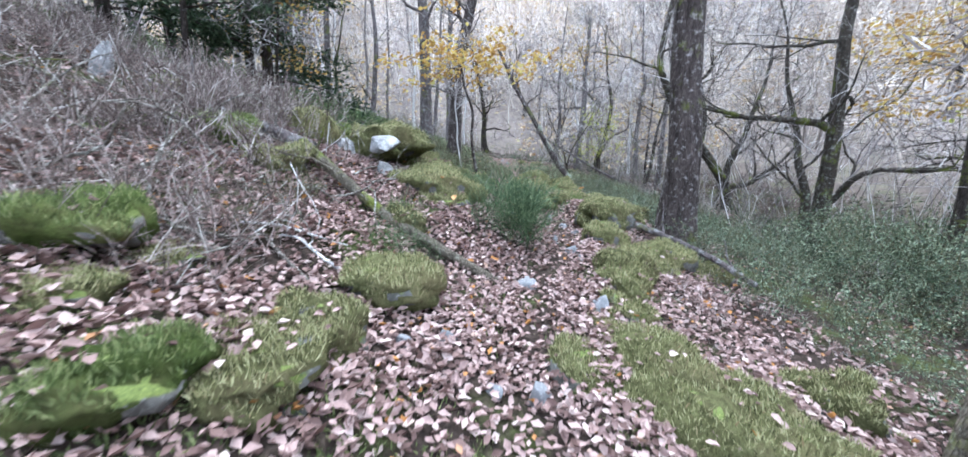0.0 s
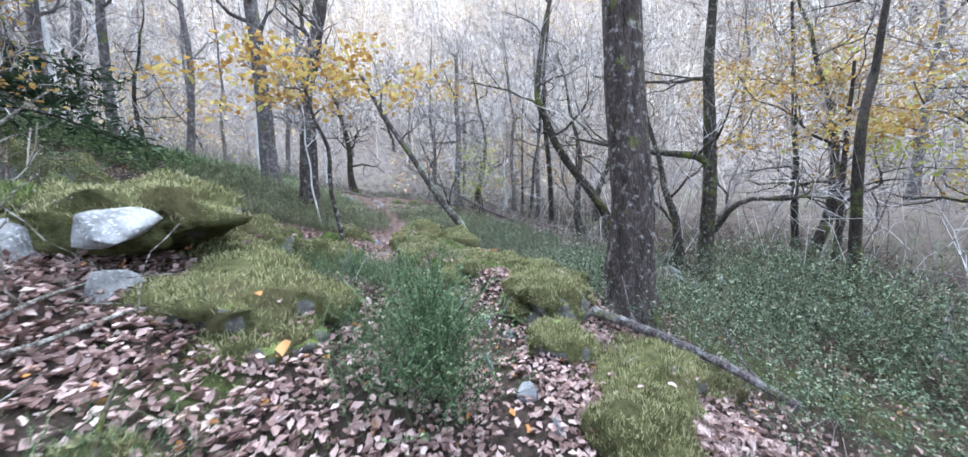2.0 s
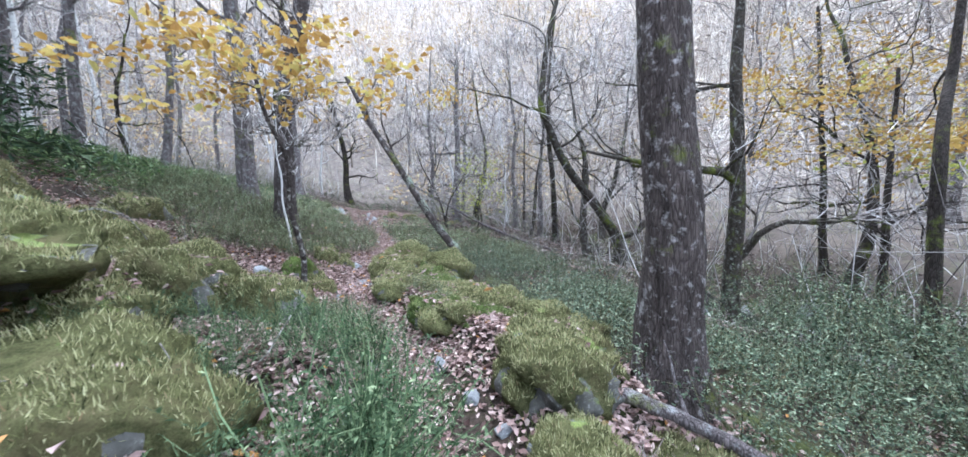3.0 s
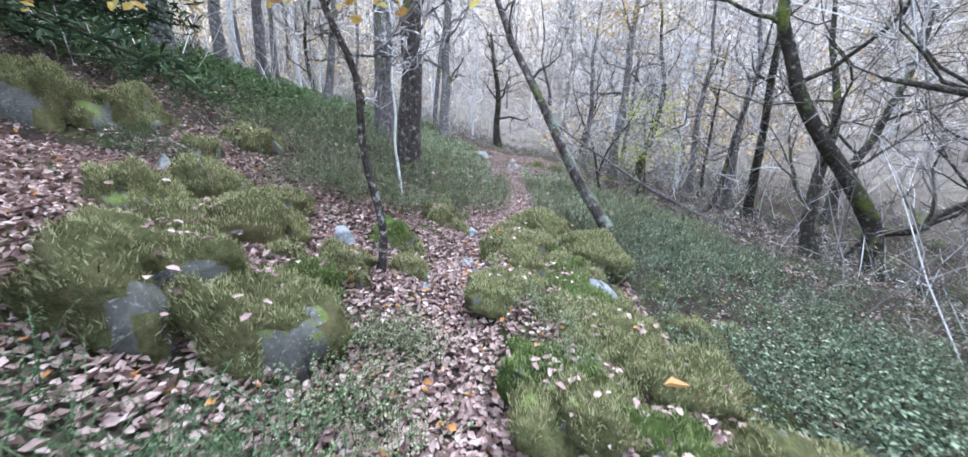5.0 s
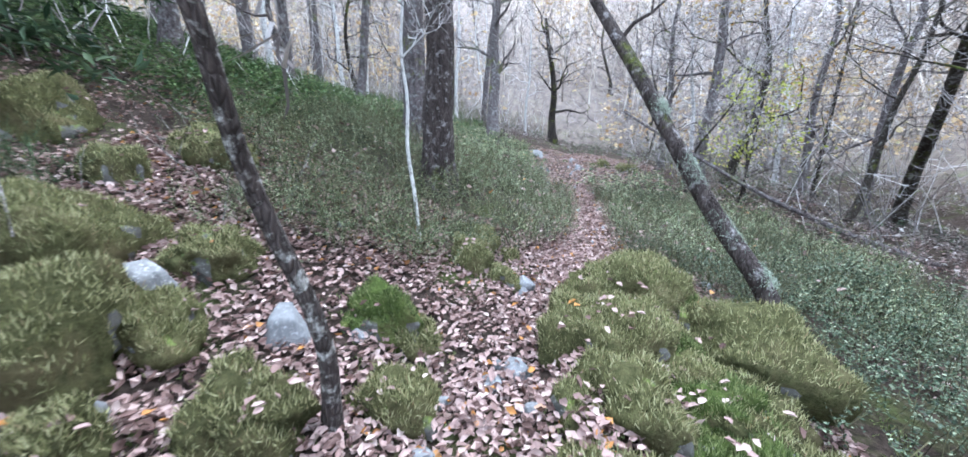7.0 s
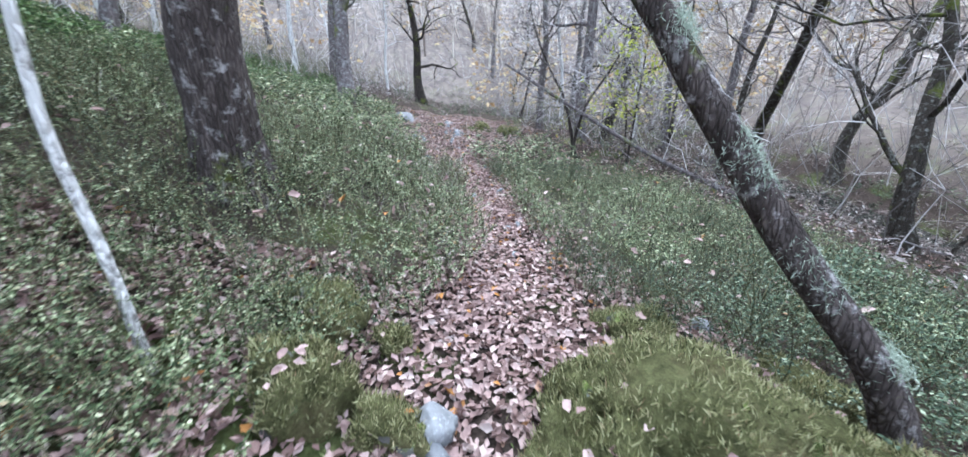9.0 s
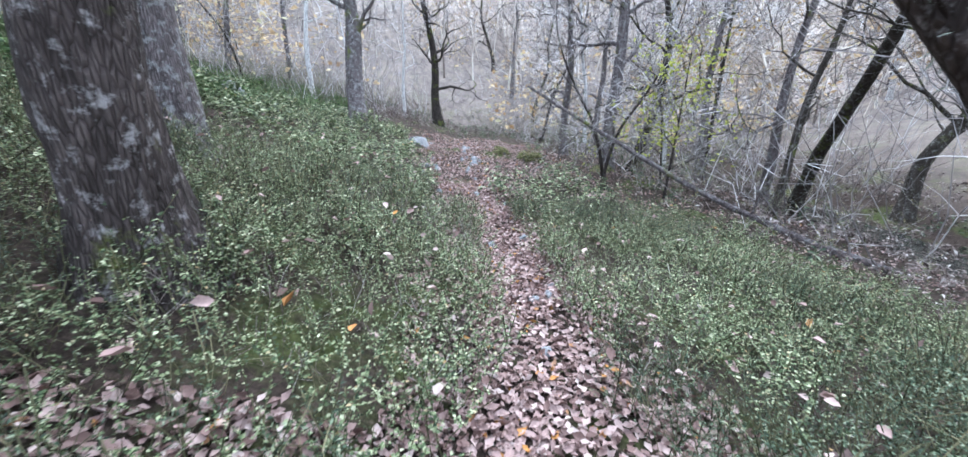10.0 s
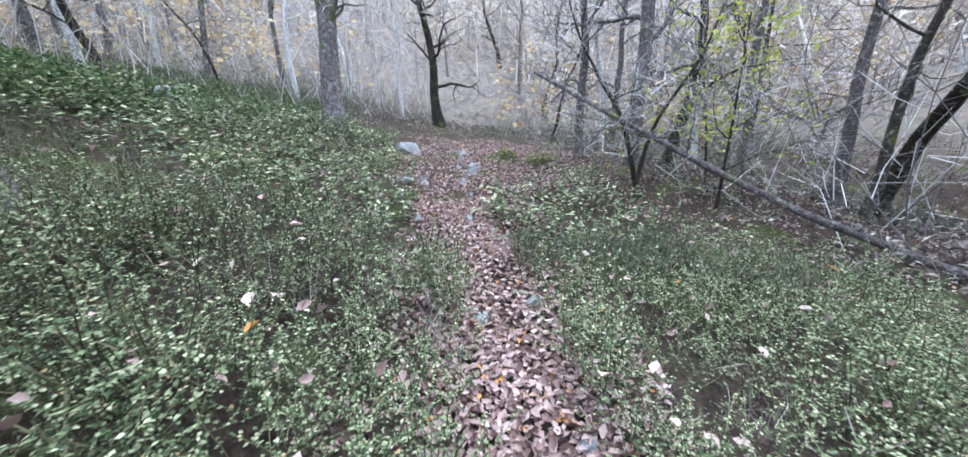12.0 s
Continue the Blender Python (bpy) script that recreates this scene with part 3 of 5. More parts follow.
STONES_START = ((0.29, 1.83, 0.2, 0.17), (0.05, 1.83, 0.15, 0.08), (-0.25, 2.2, 0.18, 0.08), (0.98, 2.93, 0.22, 0.16), (0.46, 3.45, 0.32, 0.12), (1.13, 4.5, 0.23, 0.13), (1.42, 5.15, 0.14, 0.1),
    (1.37, 5.42, 0.19, 0.08), (1.25, 5.86, 0.22, 0.1), (1.15, 6.42, 0.22, 0.16))
STONES_MID = ((-0.85, 8.4, 0.2, 0.2), (0.71, 8.88, 0.15, 0.09), (0.19, 8.92, 0.2, 0.1), (-0.82, 9.35, 0.42, 0.26), (0.17, 9.34, 0.18, 0.07), (0.7, 9.38, 0.17, 0.08), (0.38, 9.62, 0.24, 0.06),
    (0.58, 9.75, 0.28, 0.1), (2.0, 9.2, 0.85, 0.46), (0.45, 11.1, 0.34, 0.16), (0.46, 10.95, 0.26, 0.1), (2.41, 11.78, 0.3, 0.16))
STONES_END = ((1.28, 13.05, 0.15, 0.08), (1.54, 13.85, 0.17, 0.08), (1.39, 13.88, 0.17, 0.08), (1.59, 14.05, 0.16, 0.08), (0.96, 14.8, 0.15, 0.09), (1.15, 15.3, 0.24, 0.14), (1.6, 15.45, 0.2, 0.12),
    (0.13, 18.2, 0.2, 0.11), (0.08, 19.0, 0.3, 0.13), (1.07, 19.5, 0.28, 0.16), (1.27, 20.3, 0.3, 0.18), (1.26, 20.7, 0.3, 0.18), (-0.25, 22.3, 1.0, 0.4))
for k, row in enumerate(STONES_START + STONES_MID + STONES_END):
    stone(300 + k, *row)
for k, row in enumerate(((-2.15, 1.62, 0.26, 0.22), (-4.12, 4.25, 0.34, 0.36), (-2.92, 4.4, 0.25, 0.2), (-3.9, 20.0, 0.5, 0.5), (-4.3, 20.2, 0.45, 0.45), (-4.8, 20.1, 0.5, 0.4), (-3.5, 20.6, 0.4, 0.35), (-1.6, 9.15, 0.55, 0.3), (-3.0, 9.55, 0.3, 0.24), (-6.3, 10.7, 0.4, 0.28))):
    stone(400 + k, *row, pale=True)


# ---- trees ----
def limb_growth(rng, geo, twigs, start, way, length, r, level, most, sides):
    """A crooked limb with side limbs and, at the end, fine twigs."""
    steps = min(max(4, int(length / 0.25)), 9) if level < 1 else (6 if level < 2 else 4)
    p = wander(rng, start, way, length, steps, 0.27 if level < 2 else 0.24, 0.06)
    rad = np.linspace(r, r * 0.25, len(p))
    tube(geo if level < 2 else twigs, p, rad, sides if level < 2 else 3, 0.12 if level < 1 else 0, cap=False)
    if level >= min(most, 2):
        count = 5
        at = p[rng.integers(1, len(p), count)]
        way = 0.8 * (p[-1] - p[0]) / length + rng.normal(0, 0.6, (count, 3)) + (0, 0, 0.2)
        way *= (length * rng.uniform(0.5, 1.15, count) / np.linalg.norm(way, axis=1))[:, None]
        side = np.cross(way, rng.normal(0, 1, (count, 3)))
        side *= (0.0075 / (np.linalg.norm(side, axis=1) + 1e-9))[:, None]
        bend = rng.normal(0, 0.12, (count, 3)) * length
        mid = at + way * 0.5 + bend
        v = np.stack([at - side, at + side, mid - side * 0.7, mid + side * 0.7, at + way], 1)
        twigs.add(v, np.array([[0, 1, 3], [0, 3, 2], [2, 3, 4]])[None].repeat(count, 0).reshape(-1, 3) + np.repeat(np.arange(count) * 5, 3)[:, None])
        return
    count = {0: 5, 1: 4}.get(level, 3)
    for _ in range(count):
        k = int(rng.integers(1, len(p)))
        d = p[k] - p[k - 1]
        d = d / np.linalg.norm(d) + rng.normal(0, 0.65, 3) + (0, 0, 0.12)
        limb_growth(rng, geo, twigs, p[k], d, length * rng.uniform(0.45, 0.75), max(rad[k] * rng.uniform(0.45, 0.7), 0.005), level + 1, most, max(4, sides - 3))


def tree(seed, name, points, r0, r1, bark_m, label, limbs=6, limb_from=0.45, reach=1.6, most=3, sides=14, flare=0.5, category="tree", group="", rough=0.14, twig_m=None, extra=()):
    """A tree whose trunk runs through points (world); limbs grow from its upper part, and extra ones (height share, way, length, radius) where given."""
    rng = np.random.default_rng(seed)
    pts = np.asarray(points, float)
    base = pts[0].copy()
    ob = holder(name, *base, label, category, group)
    pts = pts - base
    run = np.r_[0, np.cumsum(np.linalg.norm(np.diff(pts, axis=0), axis=1))]
    total = run[-1]
    s = np.linspace(0, total, max(8, int(total / 0.16)))
    p = np.stack([np.interp(s, run, pts[:, k]) for k in range(3)], 1)
    for _ in range(3):
        p[1:-1] = (p[:-2] + 2 * p[1:-1] + p[2:]) / 4
    wob = 0.5 * r0 + 0.012 * total * 0.3
    p[:, 0] += wob * (vnoise(s * 0.7, s * 0 + seed, 1) - 0.5) * smooth(0, 1.0, s)
    p[:, 1] += wob * (vnoise(s * 0.7, s * 0 + seed, 9) - 0.5) * smooth(0, 1.0, s)
    rad = r0 + (r1 - r0) * (s / total) ** 0.9
    rad = rad * (1 + flare * np.exp(-s / (1.6 * r0 + 0.02)))
    p = np.concatenate([p[:1] - (0, 0, 0.25), p])
    rad = np.concatenate([rad[:1] * 1.15, rad])
    part("trunk", tube(Geo(), p, rad, sides, rough, seed), bark_m, ob)
    twigs = Geo()
    plan = []
    for k in range(limbs):
        f = limb_from + (1 - limb_from) * (k + rng.uniform(0.2, 0.8)) / limbs
        a = k * 2.4 + rng.uniform(-0.6, 0.6)
        plan.append((f, (math.cos(a), math.sin(a), rng.uniform(0.1, 0.8)), reach * rng.uniform(0.7, 1.25) * (1.15 - 0.5 * f), 0))
    for f, way, length, thick in [*plan, *extra]:
        at = int(f * (len(p) - 1))
        geo = Geo()
        limb_growth(rng, geo, twigs, p[at], way, length, thick or max(rad[at] * 0.42, 0.012), 0, most, 7 if sides > 10 else 5)
        part("limb", geo, bark_m, ob)
    if twigs.v:
        part("twig_spray", twigs, twig_m or TWIG, ob, "bare fine twigs", False, "stuff")
    return ob


LEAF_V = np.array([[0, 0, 0.06], [-0.3, 0.3, 0.16], [-0.22, 0.72, 0.2], [0.03, 1, 0.02], [0.33, 0.66, 0.26], [0.22, 0.26, 0.1], [0, 0.5, -0.06]])
LEAF_F = np.array([[6, 1, 0], [6, 2, 1], [6, 3, 2], [6, 4, 3], [6, 5, 4], [6, 0, 5]])
LITTER_V = np.array([[0, 0, 0.1], [-0.27, 0.4, 0.26], [-0.14, 0.8, 0.08], [0.08, 1.0, 0.2], [0.32, 0.46, 0.28], [0, 0.5, -0.05]])
LITTER_F = np.array([[5, 1, 0], [5, 2, 1], [5, 3, 2], [5, 4, 3], [5, 0, 4]])
SMALL_V = np.array([[0, 0, 0], [-0.34, 0.5, 0.1], [0, 1, 0], [0.34, 0.5, 0.1]])
SMALL_F = np.array([[0, 1, 2], [0, 2, 3]])


def foliage(rng, centre, spread, count, size, blobs=14):
    """Leaves in loose sprays round a centre."""
    cores = rng.normal(0, 1, (blobs, 3)) * spread
    at = cores[rng.integers(0, blobs, count)] + rng.normal(0, 0.24, (count, 3)) * np.asarray(spread)
    return Geo().spread(LEAF_V, LEAF_F, turns(rng, count, 0.9, (0.6 * size, 1.2 * size)), at + np.asarray(centre))


def on_ground(x, y):
    return (x, y, float(height(x, y)))


def up_from(x, y, *more):
    """A trunk line from the ground at x, y through further points."""
    return [on_ground(x, y), *more]


# the large oak beside the path
tree(1, "oak_tree", up_from(2.98, 5.66, (2.96, 5.63, 2.0), (2.9, 5.6, 4.0), (2.95, 5.7, 7.5), (3.1, 5.8, 10.0)), 0.235, 0.12, BARK_OAK, "tall oak trunk with grey lichened bark and mossy foot", limbs=7, limb_from=0.5, reach=2.4, sides=28, flare=0.6, rough=0.2)
# twin oaks up the slope from the path
tree(2, "oak_tree", up_from(-2.3, 15.2, (-2.27, 15.2, 3.5), (-2.2, 15.1, 6), (-2.3, 15, 10)), 0.25, 0.13, BARK_GREY, "straight grey oak trunk rising out of bilberry bushes", limbs=7, limb_from=0.5, reach=2.4, sides=18)
tree(3, "oak_tree", up_from(-1.04, 12.95, (-1.02, 12.85, 2.2), (-0.84, 12.75, 4.2), (-0.3, 12.8, 6.5), (0.0, 13, 9)), 0.21, 0.12, BARK_OAK, "leaning oak trunk with rough lichened bark and mossy roots", limbs=6, limb_from=0.45, reach=2.2, sides=30, flare=0.75, rough=0.34)
# leaning lichened tree at the edge of the path
lean = tree(4, "leaning_tree", up_from(2.64, 10.72, (2.5, 10.77, 0.7), (2.08, 11.1, 1.28), (1.76, 11.34, 1.9), (1.5, 11.62, 2.5), (1.0, 12.3, 3.5), (0.5, 13.0, 4.8)), 0.082, 0.05, BARK_OAK, "crooked tree leaning over the slope, its bark tufted with pale lichen", limbs=5, limb_from=0.55, reach=1.3, sides=18, flare=0.35, rough=0.2)
tuft_rng = np.random.default_rng(44)
tufts = Geo()
lean_line = np.array([(2.5, 10.77, 0.7), (2.08, 11.1, 1.28), (1.76, 11.34, 1.9), (1.5, 11.62, 2.5)]) - np.array(on_ground(2.64, 10.72))
for f in (0.07, 0.24, 0.3, 0.5, 0.56, 0.84):
    s = np.clip(f + tuft_rng.normal(0, 0.02, 700), 0, 0.98) * 3
    i = s.astype(int)
    core = lean_line[i] + (lean_line[i + 1] - lean_line[i]) * (s - i)[:, None]
    off = tuft_rng.normal(0, 1, (700, 3)) + (1.0, -0.7, 0.8)
    off *= (tuft_rng.uniform(0.07, 0.115, 700) / np.linalg.norm(off, axis=1))[:, None]
    tufts.spread(FROND_V * (0.5, 1.0, -1.0), FROND_F, turns(tuft_rng, 700, 1.2, (0.016, 0.036)), core + off)
part("beard_lichen", tufts, LICHEN, lean, "pale green beard lichen", False, "stuff")
# young oak with yellow leaves
sapling = tree(5, "young_oak", up_from(-0.25, 8.92, (-0.16, 8.85, 1.05), (-0.24, 8.8, 1.41), (-0.29, 8.7, 1.75), (-0.26, 8.58, 2.1), (-0.18, 8.52, 2.36), (-0.3, 8.44, 2.6), (-0.45, 8.36, 2.8), (-0.5, 8.2, 3.5)), 0.043, 0.02, BARK_YOUNG, "thin crooked young oak with yellow autumn leaves", limbs=6, limb_from=0.68, reach=0.9, sides=9, most=2, flare=0.25)
part("foliage", foliage(np.random.default_rng(51), (0.1, -1.1, 2.75), (0.72, 0.55, 0.27), 1050, 0.1, 34), LEAF_YELLOW, sapling, "yellow and orange oak leaves", False)
# slim birch
tree(6, "birch_sapling", up_from(-0.66, 11.15, (-0.73, 11.22, 1.55), (-0.83, 11.25, 1.9), (-0.73, 11.28, 2.3), (-0.88, 11.3, 2.75), (-0.8, 11.35, 3.3), (-0.98, 11.4, 4.4)), 0.022, 0.012, BARK_BIRCH, "slim white birch stem standing in bilberry", limbs=4, limb_from=0.5, reach=0.8, sides=7, most=2, flare=0.1, rough=0.08)
# trees on the falling side
tree(7, "oak_tree", up_from(8.4, 9.2, (8.3, 9.1, 1.5), (8.1, 9.0, 4.0), (8.3, 9, 8), (8.1, 9.1, 10.5)), 0.2, 0.03, BARK_MOSS, "forked oak with mossy bark near the stream", limbs=6, limb_from=0.3, reach=2.6, sides=14, extra=((0.16, (0.9, -0.3, 0.25), 2.6, 0.09), (0.3, (-0.5, 0.2, 1.0), 3.5, 0.1)))
tree(8, "oak_tree", up_from(7.6, 5.9, (7.6, 5.9, 1.2), (7.5, 5.85, 2.2), (7.75, 5.9, 2.7), (8.2, 6.0, 3.2), (8.4, 6.1, 4.2), (9.0, 6.2, 5.5), (9.1, 6.3, 7.5)), 0.1, 0.02, BARK_DARK, "twisted oak stem with dark bark", limbs=5, limb_from=0.5, reach=1.6, sides=12)

tree(9, "oak_tree", up_from(9.3, 13.9, (8.8, 13.8, 0.5), (7.6, 13.7, 1.9), (6.6, 13.6, 3.2), (6.0, 13.5, 4.4), (6.3, 13.5, 6.5), (6.9, 13.6, 8.6), (7.0, 13.6, 10.5)), 0.19, 0.03, BARK_MOSS, "twisted mossy oak leaning over the slope", limbs=7, limb_from=0.35, reach=2.4, sides=14, extra=((0.12, (0.9, -0.3, 0.25), 3.0, 0.12),))
ten = tree(10, "oak_tree", up_from(5.45, 21.9, (5.5, 22, 2.0), (5.75, 22.4, 4.5), (6.0, 22.8, 9)), 0.2, 0.09, BARK_GREY, "straight grey oak beyond the fallen stem", limbs=7, limb_from=0.3, reach=2.2, sides=14)
tree(11, "oak_tree", up_from(-1.95, 22.3, (-1.98, 22.8, 3.0), (-2.1, 23.3, 5), (-2.0, 23.6, 10)), 0.24, 0.11, BARK_GREY, "tall straight grey tree above the bilberry", limbs=7, limb_from=0.3, reach=2.2, sides=14)
tree(12, "oak_tree", up_from(0.1, 32.5, (0.05, 32.5, 2.5), (0.0, 32.5, 5), (-0.6, 32.4, 9)), 0.26, 0.1, BARK_DARK, "dark bare oak with wide crooked limbs at the bend", limbs=9, limb_from=0.25, reach=3.4, sides=12)
tree(13, "oak_tree", up_from(10.3, 20.2, (9.6, 19.2, 1.3), (8.6, 17.6, 3.0), (7.8, 16.4, 4.4), (7.6, 16, 6), (7.9, 15.6, 9)), 0.17, 0.03, BARK_MOSS, "mossy trunk leaning out over the slope", limbs=6, limb_from=0.4, reach=1.8, sides=12)
tree(14, "woodland_tree", up_from(-7.6, 14.7, (-7.6, 14.7, 6), (-7.5, 14.7, 11)), 0.19, 0.09, BARK_GREY, "pale straight trunk high on the green hillside", limbs=6, limb_from=0.4, reach=2, sides=12)
tree(15, "woodland_tree", up_from(-8.9, 18.3, (-8.9, 18.3, 6), (-8.7, 18.3, 12)), 0.2, 0.09, BARK_GREY, "pale straight trunk high on the green hillside", limbs=6, limb_from=0.4, reach=2, sides=12)
tree(16, "mossy_tree", up_from(2.35, 1.5, (2.38, 1.55, 0.1), (2.6, 1.65, 0.7), (2.85, 1.75, 1.4), (3.2, 1.7, 3)), 0.1, 0.06, BARK_LOG, "short leaning stem thick with dark moss", limbs=3, limb_from=0.6, reach=0.8, sides=12)

part("foliage", foliage(np.random.default_rng(52), (0.3, 0.5, 6.2), (1.5, 1.2, 0.7), 500, 0.13, 24), LEAF_YELLOW, ten, "sparse yellow leaves", False, "stuff")


def leafy_tree(seed, x, y, tall, r, sway, centre, spread, count, leaf_m, label, leaf=0.11):
    """A slim tree that still holds some of its leaves."""
    ob = tree(seed, "leafy_tree", up_from(x, y, (x + sway * 0.3, y, float(height(x, y)) + tall * 0.4), (x + sway, y + 0.2, float(height(x, y)) + tall)), r, r * 0.35, BARK_DARK, label, limbs=8, limb_from=0.25, reach=tall * 0.32, sides=9, most=2, group="leafy young trees")
    part("foliage", foliage(np.random.default_rng(seed), centre, spread, count, leaf, 30), leaf_m, ob, "", False, "stuff")
    return ob


leafy_tree(60, 5.6, 18.9, 3.2, 0.03, 0.3, (0.2, 0.1, 2.3), (0.55, 0.5, 0.7), 420, LEAF_LIME, "slim sapling with thin yellow-green leaves", 0.1)
leafy_tree(61, 6.3, 20.3, 3.0, 0.03, -0.3, (-0.2, 0.0, 1.9), (0.7, 0.6, 0.7), 380, LEAF_LIME, "slim sapling with thin yellow-green leaves", 0.1)
leafy_tree(62, 11.3, 8.0, 6.0, 0.1, 0.6, (0.3, 0.2, 4.6), (1.5, 1.2, 0.8), 1900, LEAF_YELLOW, "young oak by the stream with yellow leaves", 0.12)
leafy_tree(63, 14.2, 10.6, 8.0, 0.12, -0.5, (-0.2, 0.2, 5.4), (1.9, 1.5, 1.0), 2100, LEAF_YELLOW, "young oak across the stream with yellow leaves", 0.13)
leafy_tree(64, 13.5, 6.2, 6.5, 0.1, 0.4, (0, 0, 3.8), (1.6, 1.4, 0.8), 900, LEAF_LIME, "young tree across the stream with yellow-green leaves", 0.13)
leafy_tree(65, 10.5, 24.5, 7.0, 0.09, 0.3, (0, 0, 4.6), (1.4, 1.2, 1.0), 600, LEAF_YELLOW, "young tree with sparse yellow leaves", 0.12)

leafy_tree(66, -5.2, 6.9, 4.2, 0.06, 0.4, (0.3, 0.0, 2.3), (0.85, 0.9, 0.9), 2200, LEAF_DARK, "young evergreen with dark leaves on the slope", 0.07)
leafy_tree(67, -6.6, 5.2, 4.6, 0.06, 0.2, (0.2, 0.0, 2.6), (1.0, 0.9, 1.0), 2200, LEAF_DARK, "young evergreen with dark leaves on the slope", 0.07)
leafy_tree(68, -4.6, 8.6, 3.4, 0.04, 0.3, (0.3, 0.1, 2.4), (0.6, 0.6, 0.6), 500, LEAF_YELLOW, "slim young oak with yellowing leaves", 0.09)

# fallen stems


def fallen(seed, name, points, r0, r1, mat, label, stubs=4):
    rng = np.random.default_rng(seed)
    pts = np.asarray(points, float)
    ob = holder(name, *pts[0], label, "fallen trunk")
    pts = pts - pts[0]
    s = np.linspace(0, 1, 40)
    run = np.linspace(0, 1, len(pts))
    p = np.stack([np.interp(s, run, pts[:, k]) for k in range(3)], 1)
    for _ in range(5):
        p[1:-1] = (p[:-2] + 2 * p[1:-1] + p[2:]) / 4
    p += 0.25 * r0 * (np.stack([vnoise(s * 14, s * 0 + seed, k) for k in range(3)], 1) - 0.5)
    rad = r0 + (r1 - r0) * s
    part("stem", tube(Geo(), p, rad, 12, 0.16, seed), mat, ob)
    for _ in range(stubs):
        k = int(rng.integers(5, 38))
        q = wander(rng, p[k], rng.normal(0, 0.6, 3) + (0, 0, 0.7), rng.uniform(0.2, 0.8), 5, 0.2)
        part("branch_stub", tube(Geo(), q, np.linspace(rad[k] * 0.4, 0.004, 6), 5), mat, ob)
    return ob


fallen(71, "fallen_branch", ((0.12, 3.3, 0.24), (-0.4, 3.5, 0.5), (-0.95, 3.62, 0.8), (-1.5, 3.88, 1.2), (-2.0, 4.2, 1.55)), 0.045, 0.06, BARK_LOG, "mossy fallen branch lying down the leafy slope", 5)
fallen(72, "fallen_branch", ((-1.9, 4.2, 1.5), (-2.6, 4.3, 1.78), (-3.3, 4.45, 2.0), (-4.2, 4.6, 2.3)), 0.07, 0.05, BARK_GREY, "lichen-covered dead branch on the brushy slope", 5)
fallen(73, "fallen_tree", ((7.7, 15.65, float(height(7.7, 15.65)) + 0.05), (6.75, 16.4, 0.0), (5.49, 17.35, 0.64), (4.22, 18.32, 1.5), (3.3, 19.02, 2.15), (2.47, 19.66, 2.75)), 0.066, 0.028, BARK_GREY, "long dead stem fallen aslant over the slope", 7)
fallen(74, "fallen_branch", ((2.2, 5.3, 0.42), (2.55, 4.95, 0.3), (2.75, 4.4, 0.2), (3.0, 3.9, 0.0)), 0.05, 0.03, BARK_GREY, "weathered grey root or branch at the foot of the oak", 2)
fallen(75, "fallen_branch", ((-2.7, 9.1, 1.8), (-2.4, 8.95, 1.85), (-2.1, 8.95, 1.72), (-1.9, 8.85, 1.45)), 0.012, 0.006, BARK_DEAD, "thin bare stick arched over a mossy boulder", 0)

# loose sticks in the brush of the first slope
for k in range(16):
    r = np.random.default_rng(1300 + k)
    x, y, a, long = r.uniform(-3.8, -0.7), r.uniform(2.2, 5.2), r.uniform(0, 3.14), r.uniform(0.5, 1.3)
    line = [(x + math.cos(a) * long * q, y + math.sin(a) * long * q, float(height(x + math.cos(a) * long * q, y + math.sin(a) * long * q)) + 0.03 + 0.3 * q * (1 - q) * r.uniform(0, 1)) for q in (0, 0.35, 0.7, 1)]
    fallen(1300 + k, "fallen_branch", line, r.uniform(0.008, 0.02), 0.005, BARK_DEAD if k % 3 else BARK_BIRCH, "thin dead stick lying tangled in the dry brush", 3)

# woods: a few kinds of tree, repeated
woods_rng = np.random.default_rng(90)
KINDS = []
for k in range(7):
    r = np.random.default_rng(500 + k)
    hgt, r0 = ((10, 0.16), (11, 0.11), (9, 0.18), (13, 0.14), (11, 0.15), (6, 0.055), (8, 0.085))[k]
    mat, lab = ((BARK_DARK, "bare crooked oak with dark mossy bark"), (BARK_BIRCH, "slender pale birch with bare twigs"), (BARK_MOSS, "bare oak with spreading mossy limbs"), (BARK_GREY, "tall straight grey-barked tree, bare of leaves"),
                (BARK_GREY, "bare grey oak with lichened bark"), (BARK_DARK, "thin bare sapling in the undergrowth"), (BARK_MOSS, "leaning mossy young tree with bare twigs"))[k]
    sway = (0.13, 0.07, 0.15, 0.06, 0.1, 0.16, 0.14)[k]
    tilt = (0.1, 0.05, 0.2, 0.02, 0.1, 0.2, 0.4)[k]
    pts = wander(r, (0, 0, 0), (tilt, 0.3 * tilt, 1), hgt, 12, sway, 0.05)
    KINDS.append(tree(500 + k, "birch_tree" if k == 1 else "woodland_tree", pts, r0, r0 * 0.12, mat, lab, limbs=(9, 9, 8, 8, 9, 7, 7)[k], limb_from=(0.16, 0.22, 0.14, 0.26, 0.2, 0.2, 0.2)[k], reach=(3.4, 2.2, 3.6, 2.2, 3.0, 1.7, 2.4)[k], most=2, sides=10, group="woodland trees", rough=0.12))
placed, first = [(2.98, 5.66), (-2.3, 15.2), (-0.95, 12.95), (8.4, 9.2), (7.6, 5.9), (2.6, 10.7)], {}


